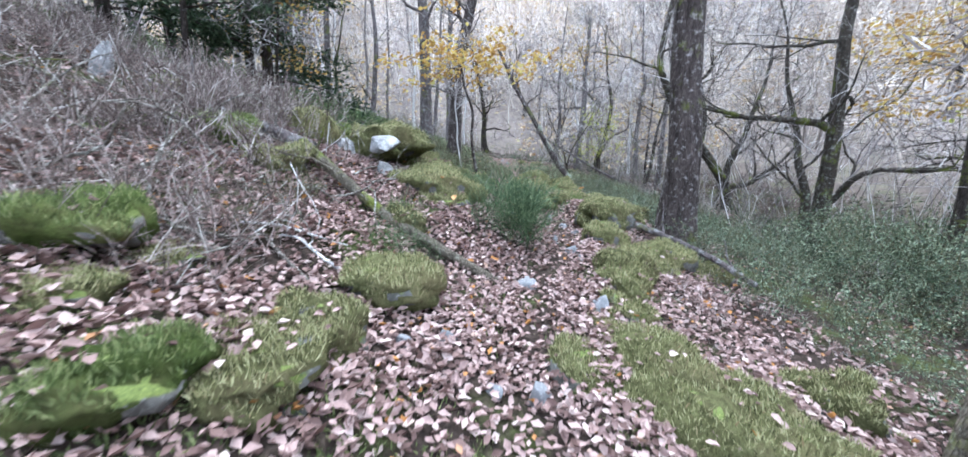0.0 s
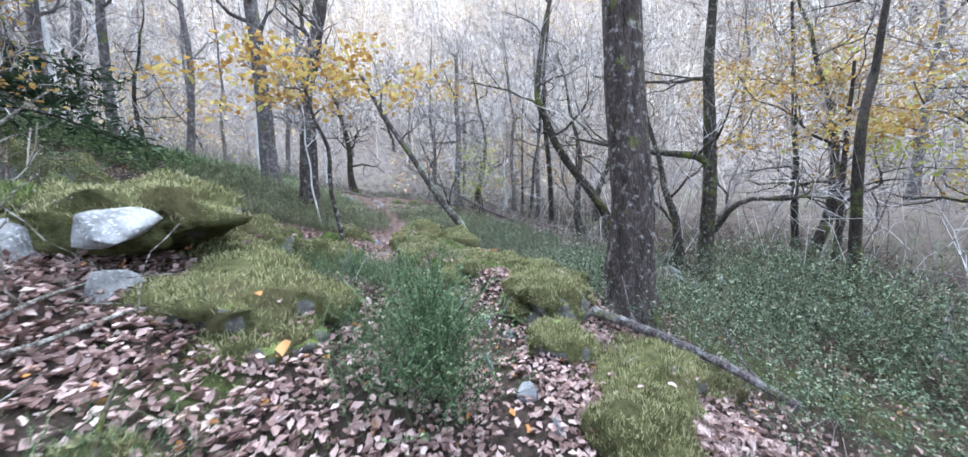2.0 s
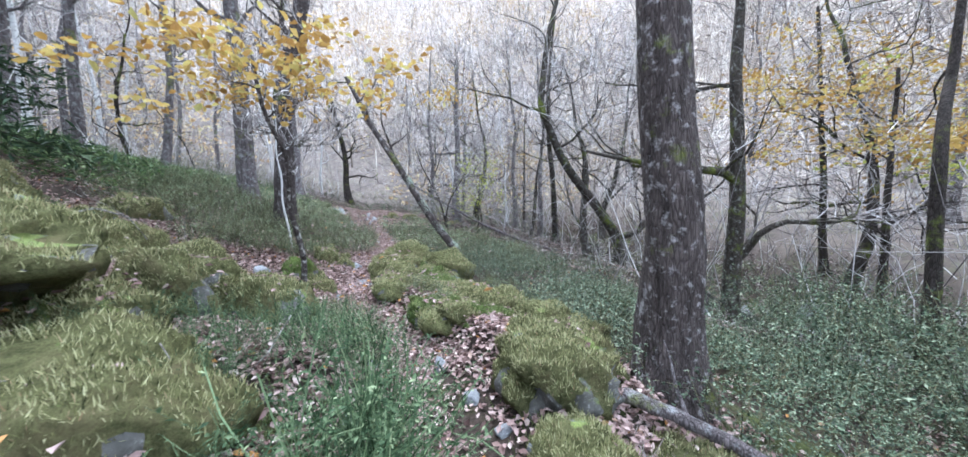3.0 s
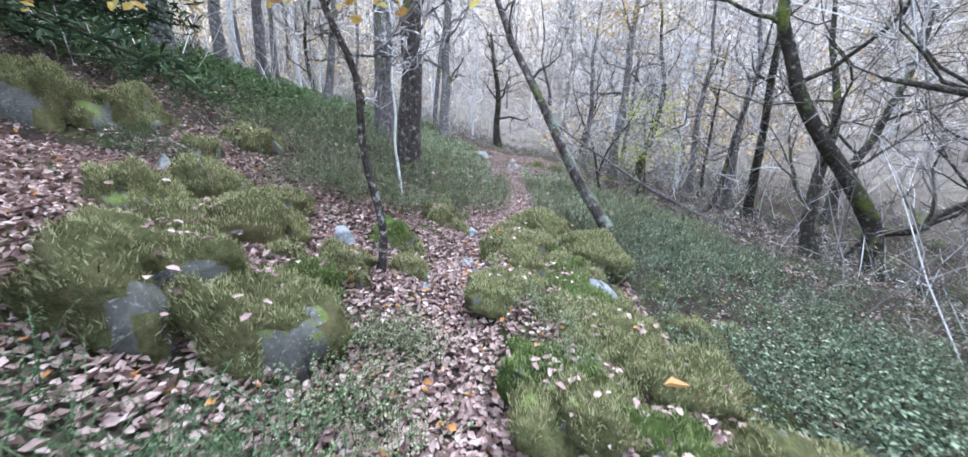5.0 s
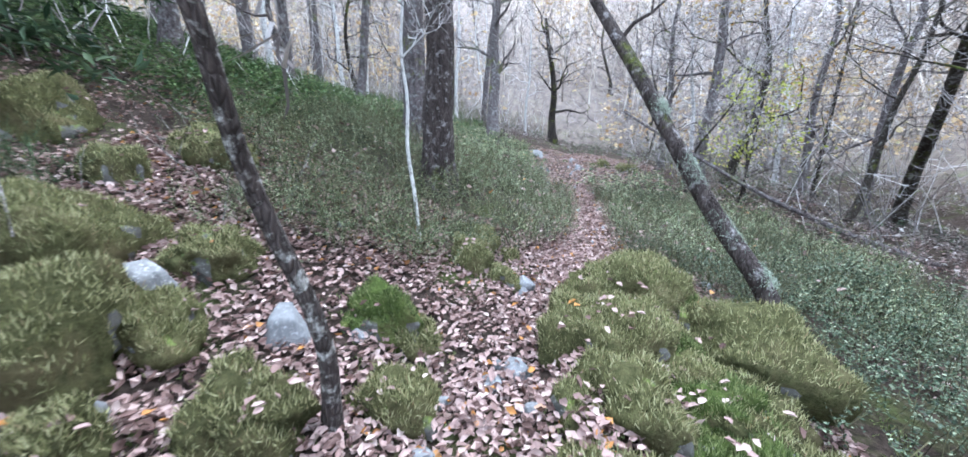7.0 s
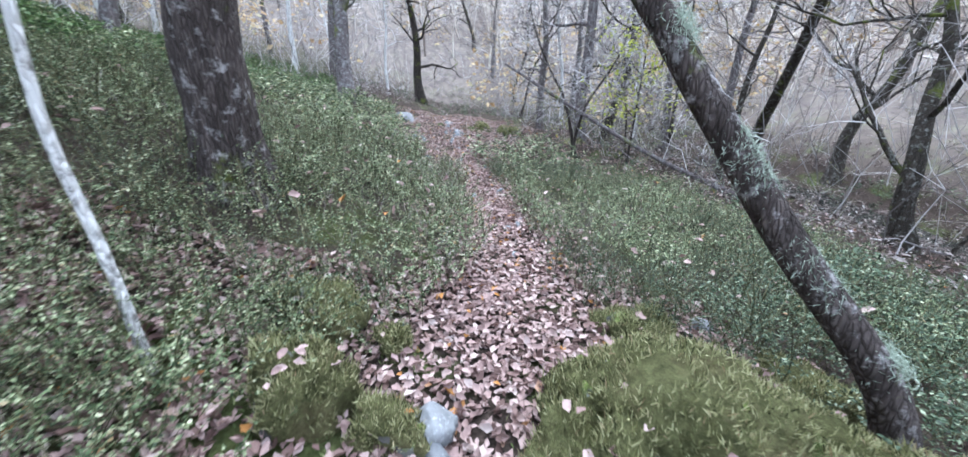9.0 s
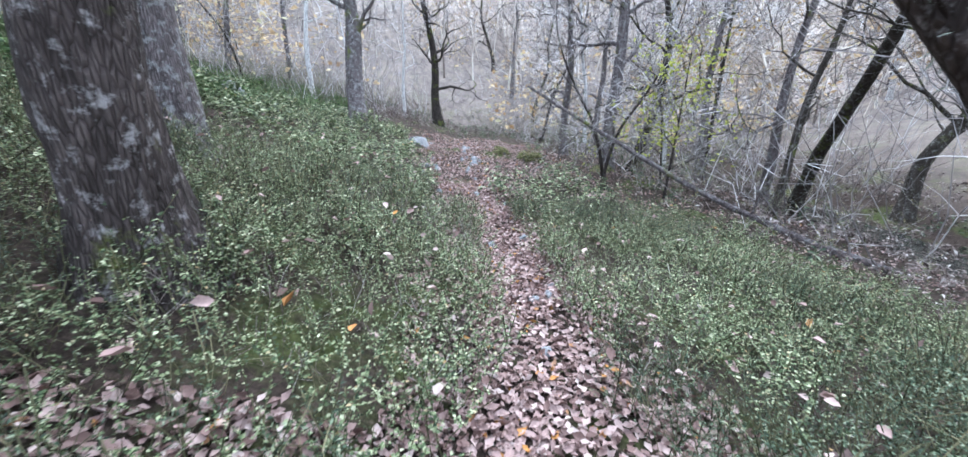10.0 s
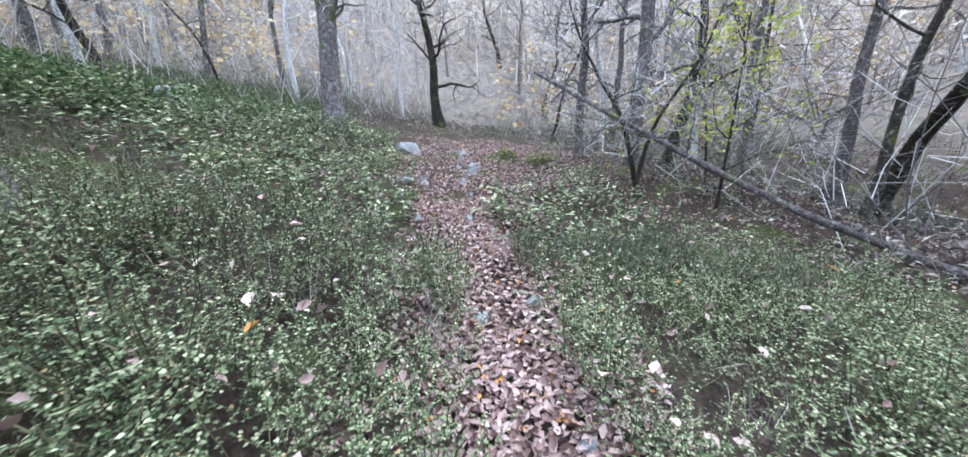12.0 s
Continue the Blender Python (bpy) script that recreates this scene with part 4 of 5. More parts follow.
def plant(kind, x, y, size=1.0, turn=0.0):
    placed.append((x, y))
    m = pose(x, y, float(height(x, y)), 0, 0, turn) @ Matrix.Scale(size, 4)
    if kind in first:
        made = copy_thing(KINDS[kind], Matrix.Identity(4))
        made.matrix_basis = m
    else:
        first[kind] = True
        KINDS[kind].matrix_basis = m


# trees that stand out singly: kind, x, y, size, turn
for row in ((3, -3.9, 29.3, 1.15, 40), (4, 8.2, 30.0, 1.1, 200), (1, 7.2, 28.7, 1.0, 90), (5, 5.2, 29.5, 1.3, 20), (6, 7.9, 18.4, 1.1, 10), (2, 8.3, 14.5, 0.85, 130), (5, 4.1, 19.0, 0.8, 70), (5, 4.4, 19.4, 0.9, 210),
            (3, -9.5, 38, 1.1, 0), (1, -5.2, 28.6, 1.0, 0), (1, -10.5, 26, 1.1, 80), (0, -9.0, 25, 0.8, 200), (3, -7.0, 17.5, 1.1, 20), (3, -5.4, 18.5, 1.0, 120), (1, -9.2, 19.5, 1.0, 60), (4, 9.5, 20.5, 1.0, 250), (0, 6.6, 22.5, 1.0, 320),
            (1, 10.6, 27.5, 1.1, 10), (2, 12.2, 19.0, 1.0, 30), (2, 10.8, 12.2, 0.9, 180), (0, 12.0, 9.0, 1.0, 300), (4, 4.6, 14.6 + 9, 0.9, 140)):
    plant(*row)
tries = 0
while len(placed) < 104 and tries < 4000:
    tries += 1
    y = woods_rng.uniform(-6, 52)
    x = woods_rng.uniform(-26, -3) if tries % 9 < 5 else woods_rng.uniform(-3, 36)
    d = x - float(path_x(y))
    if abs(d) < (2.0 if y > 26 else 7.0) or (y < 24 and -7.5 < d < 6.5) or y < -2 and abs(d) < 3:
        continue
    if min((x - a) ** 2 + (y - b) ** 2 for a, b in placed) < (2.2 if d < 0 else 3.0):
        continue
    left = d < 0
    kind = int(woods_rng.choice([3, 3, 1, 4, 3, 5] if left else [0, 1, 2, 4, 5, 6, 1]))
    plant(kind, x, y, woods_rng.uniform(0.75, 1.25), woods_rng.uniform(0, 360))

# far woods on the slopes across the valley, with haze painted into their twig colour
far = Geo()
rng = np.random.default_rng(77)
n = 3400
fx, fy = rng.uniform(-80, 110, n), 32 + 110 * rng.uniform(0, 1, n) ** 1.3
keep = (np.hypot(fx, fy - 10) > 38) & ~((np.abs(fx - 2) < 3) & (fy < 45))
side = rng.uniform(18, 75, 1300), rng.uniform(-25, 45, 1300)
fx, fy = np.r_[fx[keep], side[0]], np.r_[fy[keep], side[1]]
n = len(fx)
fz, hh = height(fx, fy), rng.uniform(6, 12, n)
lean_x, lean_y, rr = rng.normal(0, 0.16, n), rng.normal(0, 0.16, n), rng.uniform(0.04, 0.12, n)
PRISM_V = np.array([[-1, -0.6, 0], [1, -0.6, 0], [0, 1, 0], [-0.72, -0.43, 1], [0.72, -0.43, 1], [0, 0.72, 1]])
PRISM_F = np.array([[0, 1, 4, 3], [1, 2, 5, 4], [2, 0, 3, 5]])
joint = np.stack([fx, fy, fz - 0.3], 1)
joints = [joint]
for k in range(4):
    step = np.stack([lean_x * hh + rng.normal(0, 0.5, n), lean_y * hh + rng.normal(0, 0.5, n), hh], 1) / 4
    m = np.zeros((n, 3, 3))
    m[:, 0, 0] = m[:, 1, 1] = rr * 0.72**k
    m[:, :, 2] = step
    far.spread(PRISM_V, PRISM_F, m, joints[-1])
    joints.append(joints[-1] + step)
joints = np.stack(joints, 1)
per = 50
own = np.repeat(np.arange(n), per)
f = rng.uniform(0.14, 0.99, n * per)
k = np.minimum((f * 4).astype(int), 3)
start = joints[own, k] + (joints[own, k + 1] - joints[own, k]) * (f * 4 - k)[:, None]
blen, ang, lift = hh[own] * (1.15 - f) * rng.uniform(0.12, 0.42, n * per), rng.uniform(0, 6.283, n * per), rng.uniform(-0.2, 1.3, n * per)
m = np.zeros((n * per, 3, 3))
m[:, 2, 0], m[:, 0, 1], m[:, 1, 1] = 0.05, -0.05 * np.sin(ang), 0.05 * np.cos(ang)
m[:, 0, 2], m[:, 1, 2], m[:, 2, 2] = blen * np.cos(ang), blen * np.sin(ang), blen * lift
far.spread(np.array([[-0.5, -0.5, 0], [0.5, 0.5, 0], [0.1, 0, 1]]), np.array([[0, 1, 2]]), m, start)
tagged(new("far_woods", far.mesh("far_woods", TWIG_HAZY)), "bare autumn woods on the slopes across the valley, paled by painted haze", "woods", kind="stuff")

# fading leaves hanging in the far crowns, their ochre paled as painted haze
fade = Geo()
n = 120000
cx, cy = rng.uniform(-60, 90, n), rng.uniform(26, 110, n)
patchy = (vnoise(cx * 0.16, cy * 0.16, 31) > 0.47) & (np.hypot(cx, cy - 10) > 22)
cx, cy = cx[patchy], cy[patchy]
cz = height(cx, cy) + rng.uniform(2.0, 9.0, len(cx)) * vnoise(cx * 0.5, cy * 0.5, 12)
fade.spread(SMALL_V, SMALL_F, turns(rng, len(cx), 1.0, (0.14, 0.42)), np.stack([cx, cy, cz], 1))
tagged(new("fading_foliage", fade.mesh("fading_foliage", LEAF_FADED_HAZY)), "sparse faded ochre leaves in distant crowns, paled by painted haze", "foliage", kind="stuff")

# thin brushwood among the trees
brush = Geo()
n = 3600
bx, by = rng.uniform(-26, 34, n), rng.uniform(2, 60, n)
d = bx - path_x(by)
keep = ((d > 5.5) | (d < -6.5) | ((d < -4.2) & (by < 8.5)) | ((by > 25) & (np.abs(d) > 2.5))) & (np.hypot(bx - 0.7, by - 6) > 7)
for x, y in zip(bx[keep], by[keep]):
    z, hgt = float(height(x, y)), rng.uniform(0.8, 4.2)
    p = wander(rng, (x, y, z - 0.05), (rng.normal(0, 0.3), rng.normal(0, 0.3), 1), hgt, 3, 0.16)
    tube(brush, p, np.linspace(0.014, 0.004, 4), 3, cap=False)
    for _ in range(4):
        k = int(rng.integers(1, 4))
        q = wander(rng, p[k], (rng.normal(0, 0.8), rng.normal(0, 0.8), 0.7), hgt * rng.uniform(0.2, 0.5), 2, 0.2)
        tube(brush, q, np.linspace(0.007, 0.002, 3), 3, cap=False)
tagged(new("brushwood", brush.mesh("brushwood", TWIG)), "thin bare brushwood and saplings between the trees", "brushwood", kind="stuff")


# ---- undergrowth ----
def sprig(rng, tall, side_stems, leaves, leaf, narrow=1.0, droop=0.4, bare=0.25):
    """One shoot: stems as slim prisms and small leaves along them. Returns two pieces."""
    stems, foliage_geo = Geo(), Geo()
    lines = [wander(rng, (0, 0, -0.03), (rng.normal(0, 0.25), rng.normal(0, 0.25), 1), tall, 3, 0.16)]
    for _ in range(side_stems):
        k = int(rng.integers(1, 3))
        lines.append(wander(rng, lines[0][k], (rng.normal(0, 0.7), rng.normal(0, 0.7), 0.8), tall * rng.uniform(0.35, 0.65), 2, 0.15))
    for p in lines:
        w = np.array([0.0022 * math.cos(len(stems.v)), 0.0022 * math.sin(len(stems.v)), 0])
        k = np.arange(len(p) - 1)[:, None] * 2
        stems.add(np.stack([p - w, p + w], 1), k + [0, 1, 3, 2])
    at = []
    for k in range(leaves):
        p = lines[int(rng.integers(0, len(lines)))]
        s = rng.uniform(bare, 1) * (len(p) - 1.001)
        i = int(s)
        at.append(p[i] + (p[i + 1] - p[i]) * (s - i))
    foliage_geo.spread(SMALL_V * (narrow, 1, 1), SMALL_F, turns(rng, leaves, droop, (0.7 * leaf, 1.25 * leaf)), np.array(at))
    return stems, foliage_geo


def carpet(name, label, category, leaf_m, stem_m, shoots, xs, ys, seed, size=(0.75, 1.25), tilt=0.18):
    """Very many shoots over a stretch of ground, as one mass of leaves and one of stems."""
    rng = np.random.default_rng(seed)
    kind = rng.integers(0, len(shoots), len(xs))
    zs = height(xs, ys)
    leaf_geo, stem_geo = Geo(), Geo()
    for k, (st, fo) in enumerate(shoots):
        sel = kind == k
        if not sel.any():
            continue
        m, at = turns(rng, int(sel.sum()), tilt, size) * (0.62 + 0.85 * fbm(xs[sel] * 1.3, ys[sel] * 1.3, seed, 2) ** 1.2)[:, None, None], np.stack([xs[sel], ys[sel], zs[sel]], 1)
        leaf_geo.spread(np.concatenate(fo.v), np.concatenate(fo.f[3]), m, at)
        stem_geo.spread(np.concatenate(st.v), np.concatenate(st.f[4]), m, at)
    ob = tagged(new(name, leaf_geo.mesh(name, leaf_m)), label, category, kind="stuff")
    stems = new("stem_cluster", stem_geo.mesh("stem_cluster", stem_m))
    stems.parent = ob
    tagged(stems, kind="stuff")
    return ob


def scatter(rng, x0, x1, y0, y1, per_m2, want):
    n = int((x1 - x0) * (y1 - y0) * per_m2)
    x, y = rng.uniform(x0, x1, n), rng.uniform(y0, y1, n)
    sel = rng.uniform(0, 1, n) < want(x, y)
    return x[sel], y[sel]


def clumpy(x, y, scale, seed, low=0.35, high=0.6, least=0.3):
    return least + (1 - least) * smooth(low, high, fbm(x * scale, y * scale, seed, 3))


urng = np.random.default_rng(200)
BIL = [sprig(np.random.default_rng(600 + k), 0.46, 3, 64, 0.019) for k in range(6)]
BIL_FAR = [sprig(np.random.default_rng(620 + k), 0.45, 1, 17, 0.068) for k in range(4)]
BROOM = [sprig(np.random.default_rng(640 + k), 0.62, 5, 62, 0.024, 0.6, 0.9, 0.12) for k in range(5)]
GRASSY = [sprig(np.random.default_rng(670 + k), 0.44, 5, 54, 0.022, 0.45, 0.7, 0.15) for k in range(5)]
EVER = [sprig(np.random.default_rng(660 + k), 0.55, 4, 58, 0.029, 0.8, 0.6) for k in range(5)]
HEATH = [sprig(np.random.default_rng(680 + k), 0.38, 7, 30, 0.014, 0.5, 0.9) for k in range(4)]


def left_edge(y):
    """How far left of the path the bushes begin."""
    return np.interp(y, (10.2, 10.8, 11.6, 12.4, 13.2, 17, 19, 22), (2.2, 1.4, 0.55, 0.28, 0.22, 0.25, 0.6, 1.2))


def bil_left(x, y):
    d = x - path_x(y)
    hill = smooth(-0.2, 0.5, y - 10.6 - 0.22 * np.clip(-d - 2.5, 0, 3.6))
    return hill * smooth(-0.04, 0.16, -d - left_edge(y)) * clumpy(x, y, 1.1, 41, 0.36, 0.55, least=0.6) * (y > 10.2) * (1 - 0.85 * np.exp(-((x + 0.1) ** 2 + (y - 12.2) ** 2) / 0.3))


def bil_right(x, y):
    d = x - path_x(y)
    edge = np.interp(y, (11.4, 11.9, 12.5, 17, 18.5, 20.5), (1.3, 0.5, 0.32, 0.27, 0.7, 2.6))
    out = np.interp(y, (11, 14, 16, 20), (4.2, 4.2, 3.2, 2.6))
    return smooth(-0.04, 0.16, d - edge) * (1 - smooth(out - 0.5, out + 0.8, d)) * clumpy(x, y, 1.1, 43, 0.36, 0.55, least=0.55) * (y > 11.3)


x1, y1 = scatter(urng, -3.6, 1.1, 10.2, 16.2, 175, bil_left)
x2, y2 = scatter(urng, 1.4, 5.6, 11.3, 16.5, 165, bil_right)
x1, y1 = np.r_[x1, x2], np.r_[y1, y2]
tone = fbm(x1 * 0.8, y1 * 0.8, 97, 3) + 0.1 * (x1 > path_x(y1)) + urng.normal(0, 0.05, len(x1))
carpet("bilberry_bushes", "dense knee-high green bilberry bushes on both sides of the path", "bushes", LEAF_BILBERRY, STEM, BIL, x1[tone < 0.53], y1[tone < 0.53], 201, (0.8, 1.35))
carpet("heather_bushes", "fine grey-green heather growing among the bilberry", "bushes", LEAF_DARK, STEM, GRASSY, x1[tone >= 0.53], y1[tone >= 0.53], 212, (0.8, 1.3))
x3, y3 = scatter(urng, -2.4, 4.6, 11.8, 16.5, 40, lambda x, y: np.maximum(bil_left(x, y), bil_right(x, y)) * smooth(0.48, 0.56, fbm(x * 1.4, y * 1.4, 99, 3)))
carpet("dry_heather", "dry brown heather stems among the green bushes", "heather", BRUSH_GREY, BRUSH_GREY, HEATH, x3, y3, 213, (0.7, 1.2), 0.4)
x1, y1 = scatter(urng, -5, 0.4, 16.2, 24, 55, bil_left)
x2, y2 = scatter(urng, 1.0, 6.2, 16.5, 24, 45, bil_right)
carpet("bilberry_bushes", "low green bilberry further along the path", "bushes", LEAF_BILBERRY, STEM, BIL_FAR, np.r_[x1, x2], np.r_[y1, y2], 202)
x1, y1 = scatter(urng, -16, -3.2, 10.6, 30, 62, lambda x, y: bil_left(x, y) * (1 - smooth(12, 17, -x)))
carpet("hillside_bilberry", "green bilberry covering the upper hillside", "bushes", LEAF_HILL, STEM, BIL_FAR, x1, y1, 203)
x1, y1 = scatter(urng, 2.1, 6.5, 6.4, 12.4, 85, lambda x, y: smooth(2.2, 2.9, x - 0.1 * np.sin(y * 3)) * clumpy(x, y, 0.9, 47, 0.34, 0.54, 0.35) * (1 - smooth(5.2, 6.4, x)))
carpet("evergreen_bushes", "dark green leafy bushes below the mossy bank", "bushes", LEAF_DARK, STEM, EVER, x1, y1, 204)
x1, y1 = scatter(urng, 2.4, 7.0, 1.0, 6.6, 70, lambda x, y: smooth(2.5, 3.3, x + 0.12 * (y - 4)) * clumpy(x, y, 0.9, 49, 0.34, 0.54, 0.35) * (1 - smooth(5.4, 7, x)))
carpet("evergreen_bushes", "dark green leafy bushes falling away toward the stream", "bushes", LEAF_DARK, STEM, EVER, x1, y1, 205)


def broom_bush(seed, x, y, wide, tall, count, leaf_m=LEAF_BROOM, label="upright green broom bush growing beside the path", shoots=None):
    rng = np.random.default_rng(seed)
    ob = holder("broom_bush", x, y, float(height(x, y)), label, "bush", "broom bushes")
    shoots = shoots or BROOM
    fo_g, st_g = Geo(), Geo()
    for _ in range(count):
        st, fo = shoots[int(rng.integers(0, len(shoots)))]
        full = 1.3 if shoots is not BROOM and shoots is not BIL else 0.62
        m = turns(rng, 1, 0.22, (0.7 * tall / full, 1.1 * tall / full))
        o = rng.normal(0, wide / 3, 2)
        at = np.array([[o[0], o[1], float(height(x + o[0], y + o[1]) - height(x, y))]])
        fo_g.spread(np.concatenate(fo.v), np.concatenate(fo.f[3]), m, at)
        st_g.spread(np.concatenate(st.v), np.concatenate(st.f[4]), m, at)
    part("foliage", fo_g, leaf_m, ob, "", False, "stuff")
    part("stem_cluster", st_g, leaf_m if leaf_m is LEAF_BROOM else STEM, ob, "", False, "stuff")
    return ob


for k, row in enumerate(((0.5, 4.75, 0.34, 0.75, 66), (0.46, 4.35, 0.32, 0.66, 55), (0.1, 4.3, 0.4, 0.42, 26), (0.6, 5.1, 0.26, 0.6, 40), (0.15, 4.9, 0.45, 0.42, 26), (0.55, 5.9, 0.4, 0.55, 60), (0.15, 6.3, 0.5, 0.45, 55), (-0.2, 5.9, 0.5, 0.38, 45), (-0.6, 6.25, 0.5, 0.34, 40), (-1.0, 6.0, 0.5, 0.32, 36), (-0.3, 5.5, 0.45, 0.36, 40), (0.35, 6.9, 0.5, 0.45, 70), (0.05, 7.5, 0.5, 0.4, 60), (0.3, 7.7, 0.4, 0.42, 60),
                          (1.35, 7.4, 0.35, 0.32, 45), (1.25, 8.3, 0.4, 0.34, 55), (1.45, 7.9, 0.4, 0.3, 45), (1.1, 8.7, 0.3, 0.25, 30), (-3.3, 9.6, 0.5, 0.4, 60), (-0.75, 3.8, 0.3, 0.3, 35), (-0.7, 3.1, 0.45, 0.3, 40))):
    if k < 11 or k > 17:
        broom_bush(700 + k, *row)
    else:
        broom_bush(700 + k, *row, leaf_m=LEAF_BILBERRY, label="low bilberry bush growing at the edge of the path", shoots=BIL)
for k, row in enumerate(((-1.9, 10.4, 0.7, 0.55, 95), (-1.25, 10.55, 0.7, 0.55, 110), (-0.65, 10.9, 0.6, 0.55, 95), (-0.2, 11.5, 0.5, 0.5, 80))):
    broom_bush(730 + k, *row, leaf_m=LEAF_BILBERRY, label="rounded bilberry bush at the foot of the slope", shoots=BIL)

BIG = [sprig(np.random.default_rng(690 + k), 1.3, 10, 150, 0.05, 0.5, 0.9, 0.12) for k in range(4)]
for k, row in enumerate(((5.6, 6.4, 1.2, 1.0, 32), (6.2, 5.3, 1.4, 1.4, 46), (7.2, 7.2, 1.5, 1.3, 40), (5.5, 4.2, 1.1, 1.1, 36), (6.4, 3.3, 1.5, 1.5, 44), (7.8, 6.2, 1.6, 1.4, 28), (4.8, 8.8, 1.0, 0.75, 22), (7.6, 10.2, 1.3, 0.9, 24), (6.4, 11.7, 1.2, 0.7, 22), (-2.75, 7.1, 0.8, 0.75, 16))):
    bush = broom_bush(760 + k, *row, leaf_m=LEAF_DARK, label="tall dark evergreen bush on the slope above the stream", shoots=BIG)
    bush.name = "evergreen_bush"
    tagged(bush, group="evergreen bushes")
for k in range(20):
    r = np.random.default_rng(800 + k)
    y = r.uniform(3, 13)
    stone(800 + k, float(path_x(y)) + 9.4 + r.normal(0, 0.9), y, r.uniform(0.3, 0.9), r.uniform(0.2, 0.5), pale=k % 4 == 0, label="grey stone in the stream bed", group="stones in the stream")

# thicket of faded shrubs under the woods
x1, y1 = scatter(urng, -14, 20, 20, 46, 1.5, lambda x, y: smooth(2.6, 4.2, np.abs(x - path_x(y)) + 0.5 * np.clip(y - 28, 0, 9)) * clumpy(x, y, 0.4, 91, 0.4, 0.6, least=0.15))
x2, y2 = scatter(urng, 4.2, 20, 3, 22, 1.5, lambda x, y: smooth(3.6, 5.4, x - path_x(y)) * clumpy(x, y, 0.5, 93, 0.4, 0.6, least=0.12))
carpet("shrub_thicket", "thin faded olive and grey-green shrubs under the bare trees", "shrubs", LEAF_OLIVE, TWIG, BIG, np.r_[x1, x2], np.r_[y1, y2], 211, (0.6, 1.3), 0.3)


def pine_tree(seed, x, y, tall, reach):
    """An evergreen with drooping boughs of short needles."""
    rng = np.random.default_rng(seed)
    base = on_ground(x, y)
    ob = holder("pine_tree", *base, "dark evergreen with drooping boughs on the slope", "tree", "evergreens on the slope")
    line = wander(rng, (0, 0, -0.2), (0.03, 0, 1), tall, 14, 0.03)
    part("trunk", tube(Geo(), line, np.linspace(0.13, 0.03, 15), 10, 0.12, seed), BARK_DARK, ob)
    needles, count = Geo(), 320
    for k in range(26):
        f = 0.16 + 0.8 * k / 26
        a = k * 2.4 + rng.uniform(-0.5, 0.5)
        at = line[int(f * 14)]
        bough = wander(rng, at, (math.cos(a), math.sin(a), 0.25), reach * (1.15 - 0.7 * f) * rng.uniform(0.7, 1.2), 6, 0.12, -0.07)
        part("bough", tube(Geo(), bough, np.linspace(0.03, 0.006, 7), 5, cap=False), BARK_DARK, ob)
        s1 = rng.uniform(0.25, 1, count) * 5.99
        i = s1.astype(int)
        spot = bough[i] + (bough[i + 1] - bough[i]) * (s1 - i)[:, None] + rng.normal(0, 1, (count, 3)) * (0.2, 0.2, 0.1)
        needles.spread(SMALL_V * (0.35, 1, 1), SMALL_F, turns(rng, count, 1.0, (0.1, 0.24)), spot)
    part("foliage", needles, LEAF_PINE, ob, "dark green needles", False, "stuff")
    return ob


for k, row in enumerate(((-5.1, 9.2, 8.0, 2.3), (-6.2, 10.4, 8.6, 2.3), (-7.2, 7.6, 8.5, 2.4), (-8.6, 11.0, 9.0, 2.4), (-9.2, 5.6, 8.0, 2.4))):
    pine_tree(1200 + k, *row)

# dry heather and brush on the first slope
x1, y1 = scatter(urng, -6.0, -0.4, 1.6, 6.0, 250, lambda x, y: clumpy(x, y, 1.3, 53, 0.4, 0.54, least=0.14) * smooth(1.3, 2.1, -x - 0.25 * (y - 3)))
carpet("dry_heather", "tangled grey dry heather and brush on the slope", "heather", BRUSH_GREY, BRUSH_GREY, HEATH, x1, y1, 206, (0.8, 1.9), 0.5)
x1, y1 = scatter(urng, -2.6, 0.0, 1.9, 4.8, 190, lambda x, y: smooth(0.47, 0.56, fbm(x * 1.2, y * 1.2, 57, 3)) * smooth(0.25, 0.5, -x))
carpet("green_heather", "low dark green heather among the fallen leaves", "heather", LEAF_DARK, STEM, HEATH, x1, y1, 210, (0.7, 1.3), 0.5)

# tangled dead sticks on the first slope
for k in range(70):
    r = np.random.default_rng(1100 + k)
    x, y = (r.uniform(-4.6, -1.5), r.uniform(2.0, 5.6)) if k < 52 else (r.uniform(-3.6, -1.2), r.uniform(9.4, 11.4))
    long = r.uniform(0.4, 1.3)
    a = r.uniform(0, 6.283)
    line = wander(r, (0, 0, 0.03), (math.cos(a), math.sin(a), 0.3 * (height(x + 0.5 * math.cos(a), y + 0.5 * math.sin(a)) > height(x, y)) + r.uniform(0.0, 0.35)), long, 7, 0.22)
    thick = r.uniform(0.006, 0.018)
    stick = holder("dead_stick", x, y, float(height(x, y)), "bare grey dead stick lying on the slope", "stick", "dead sticks")
    part("stem", tube(Geo(), line, np.linspace(thick, thick * 0.3, 8), 5), BARK_DEAD, stick)
    for j in range(3):
        i = int(r.integers(2, 7))
        part("side_twig", tube(Geo(), wander(r, line[i], r.normal(0, 1, 3) + (0, 0, 0.5), long * 0.35, 4, 0.25), np.linspace(thick * 0.45, 0.002, 5), 4), BARK_DEAD, stick)
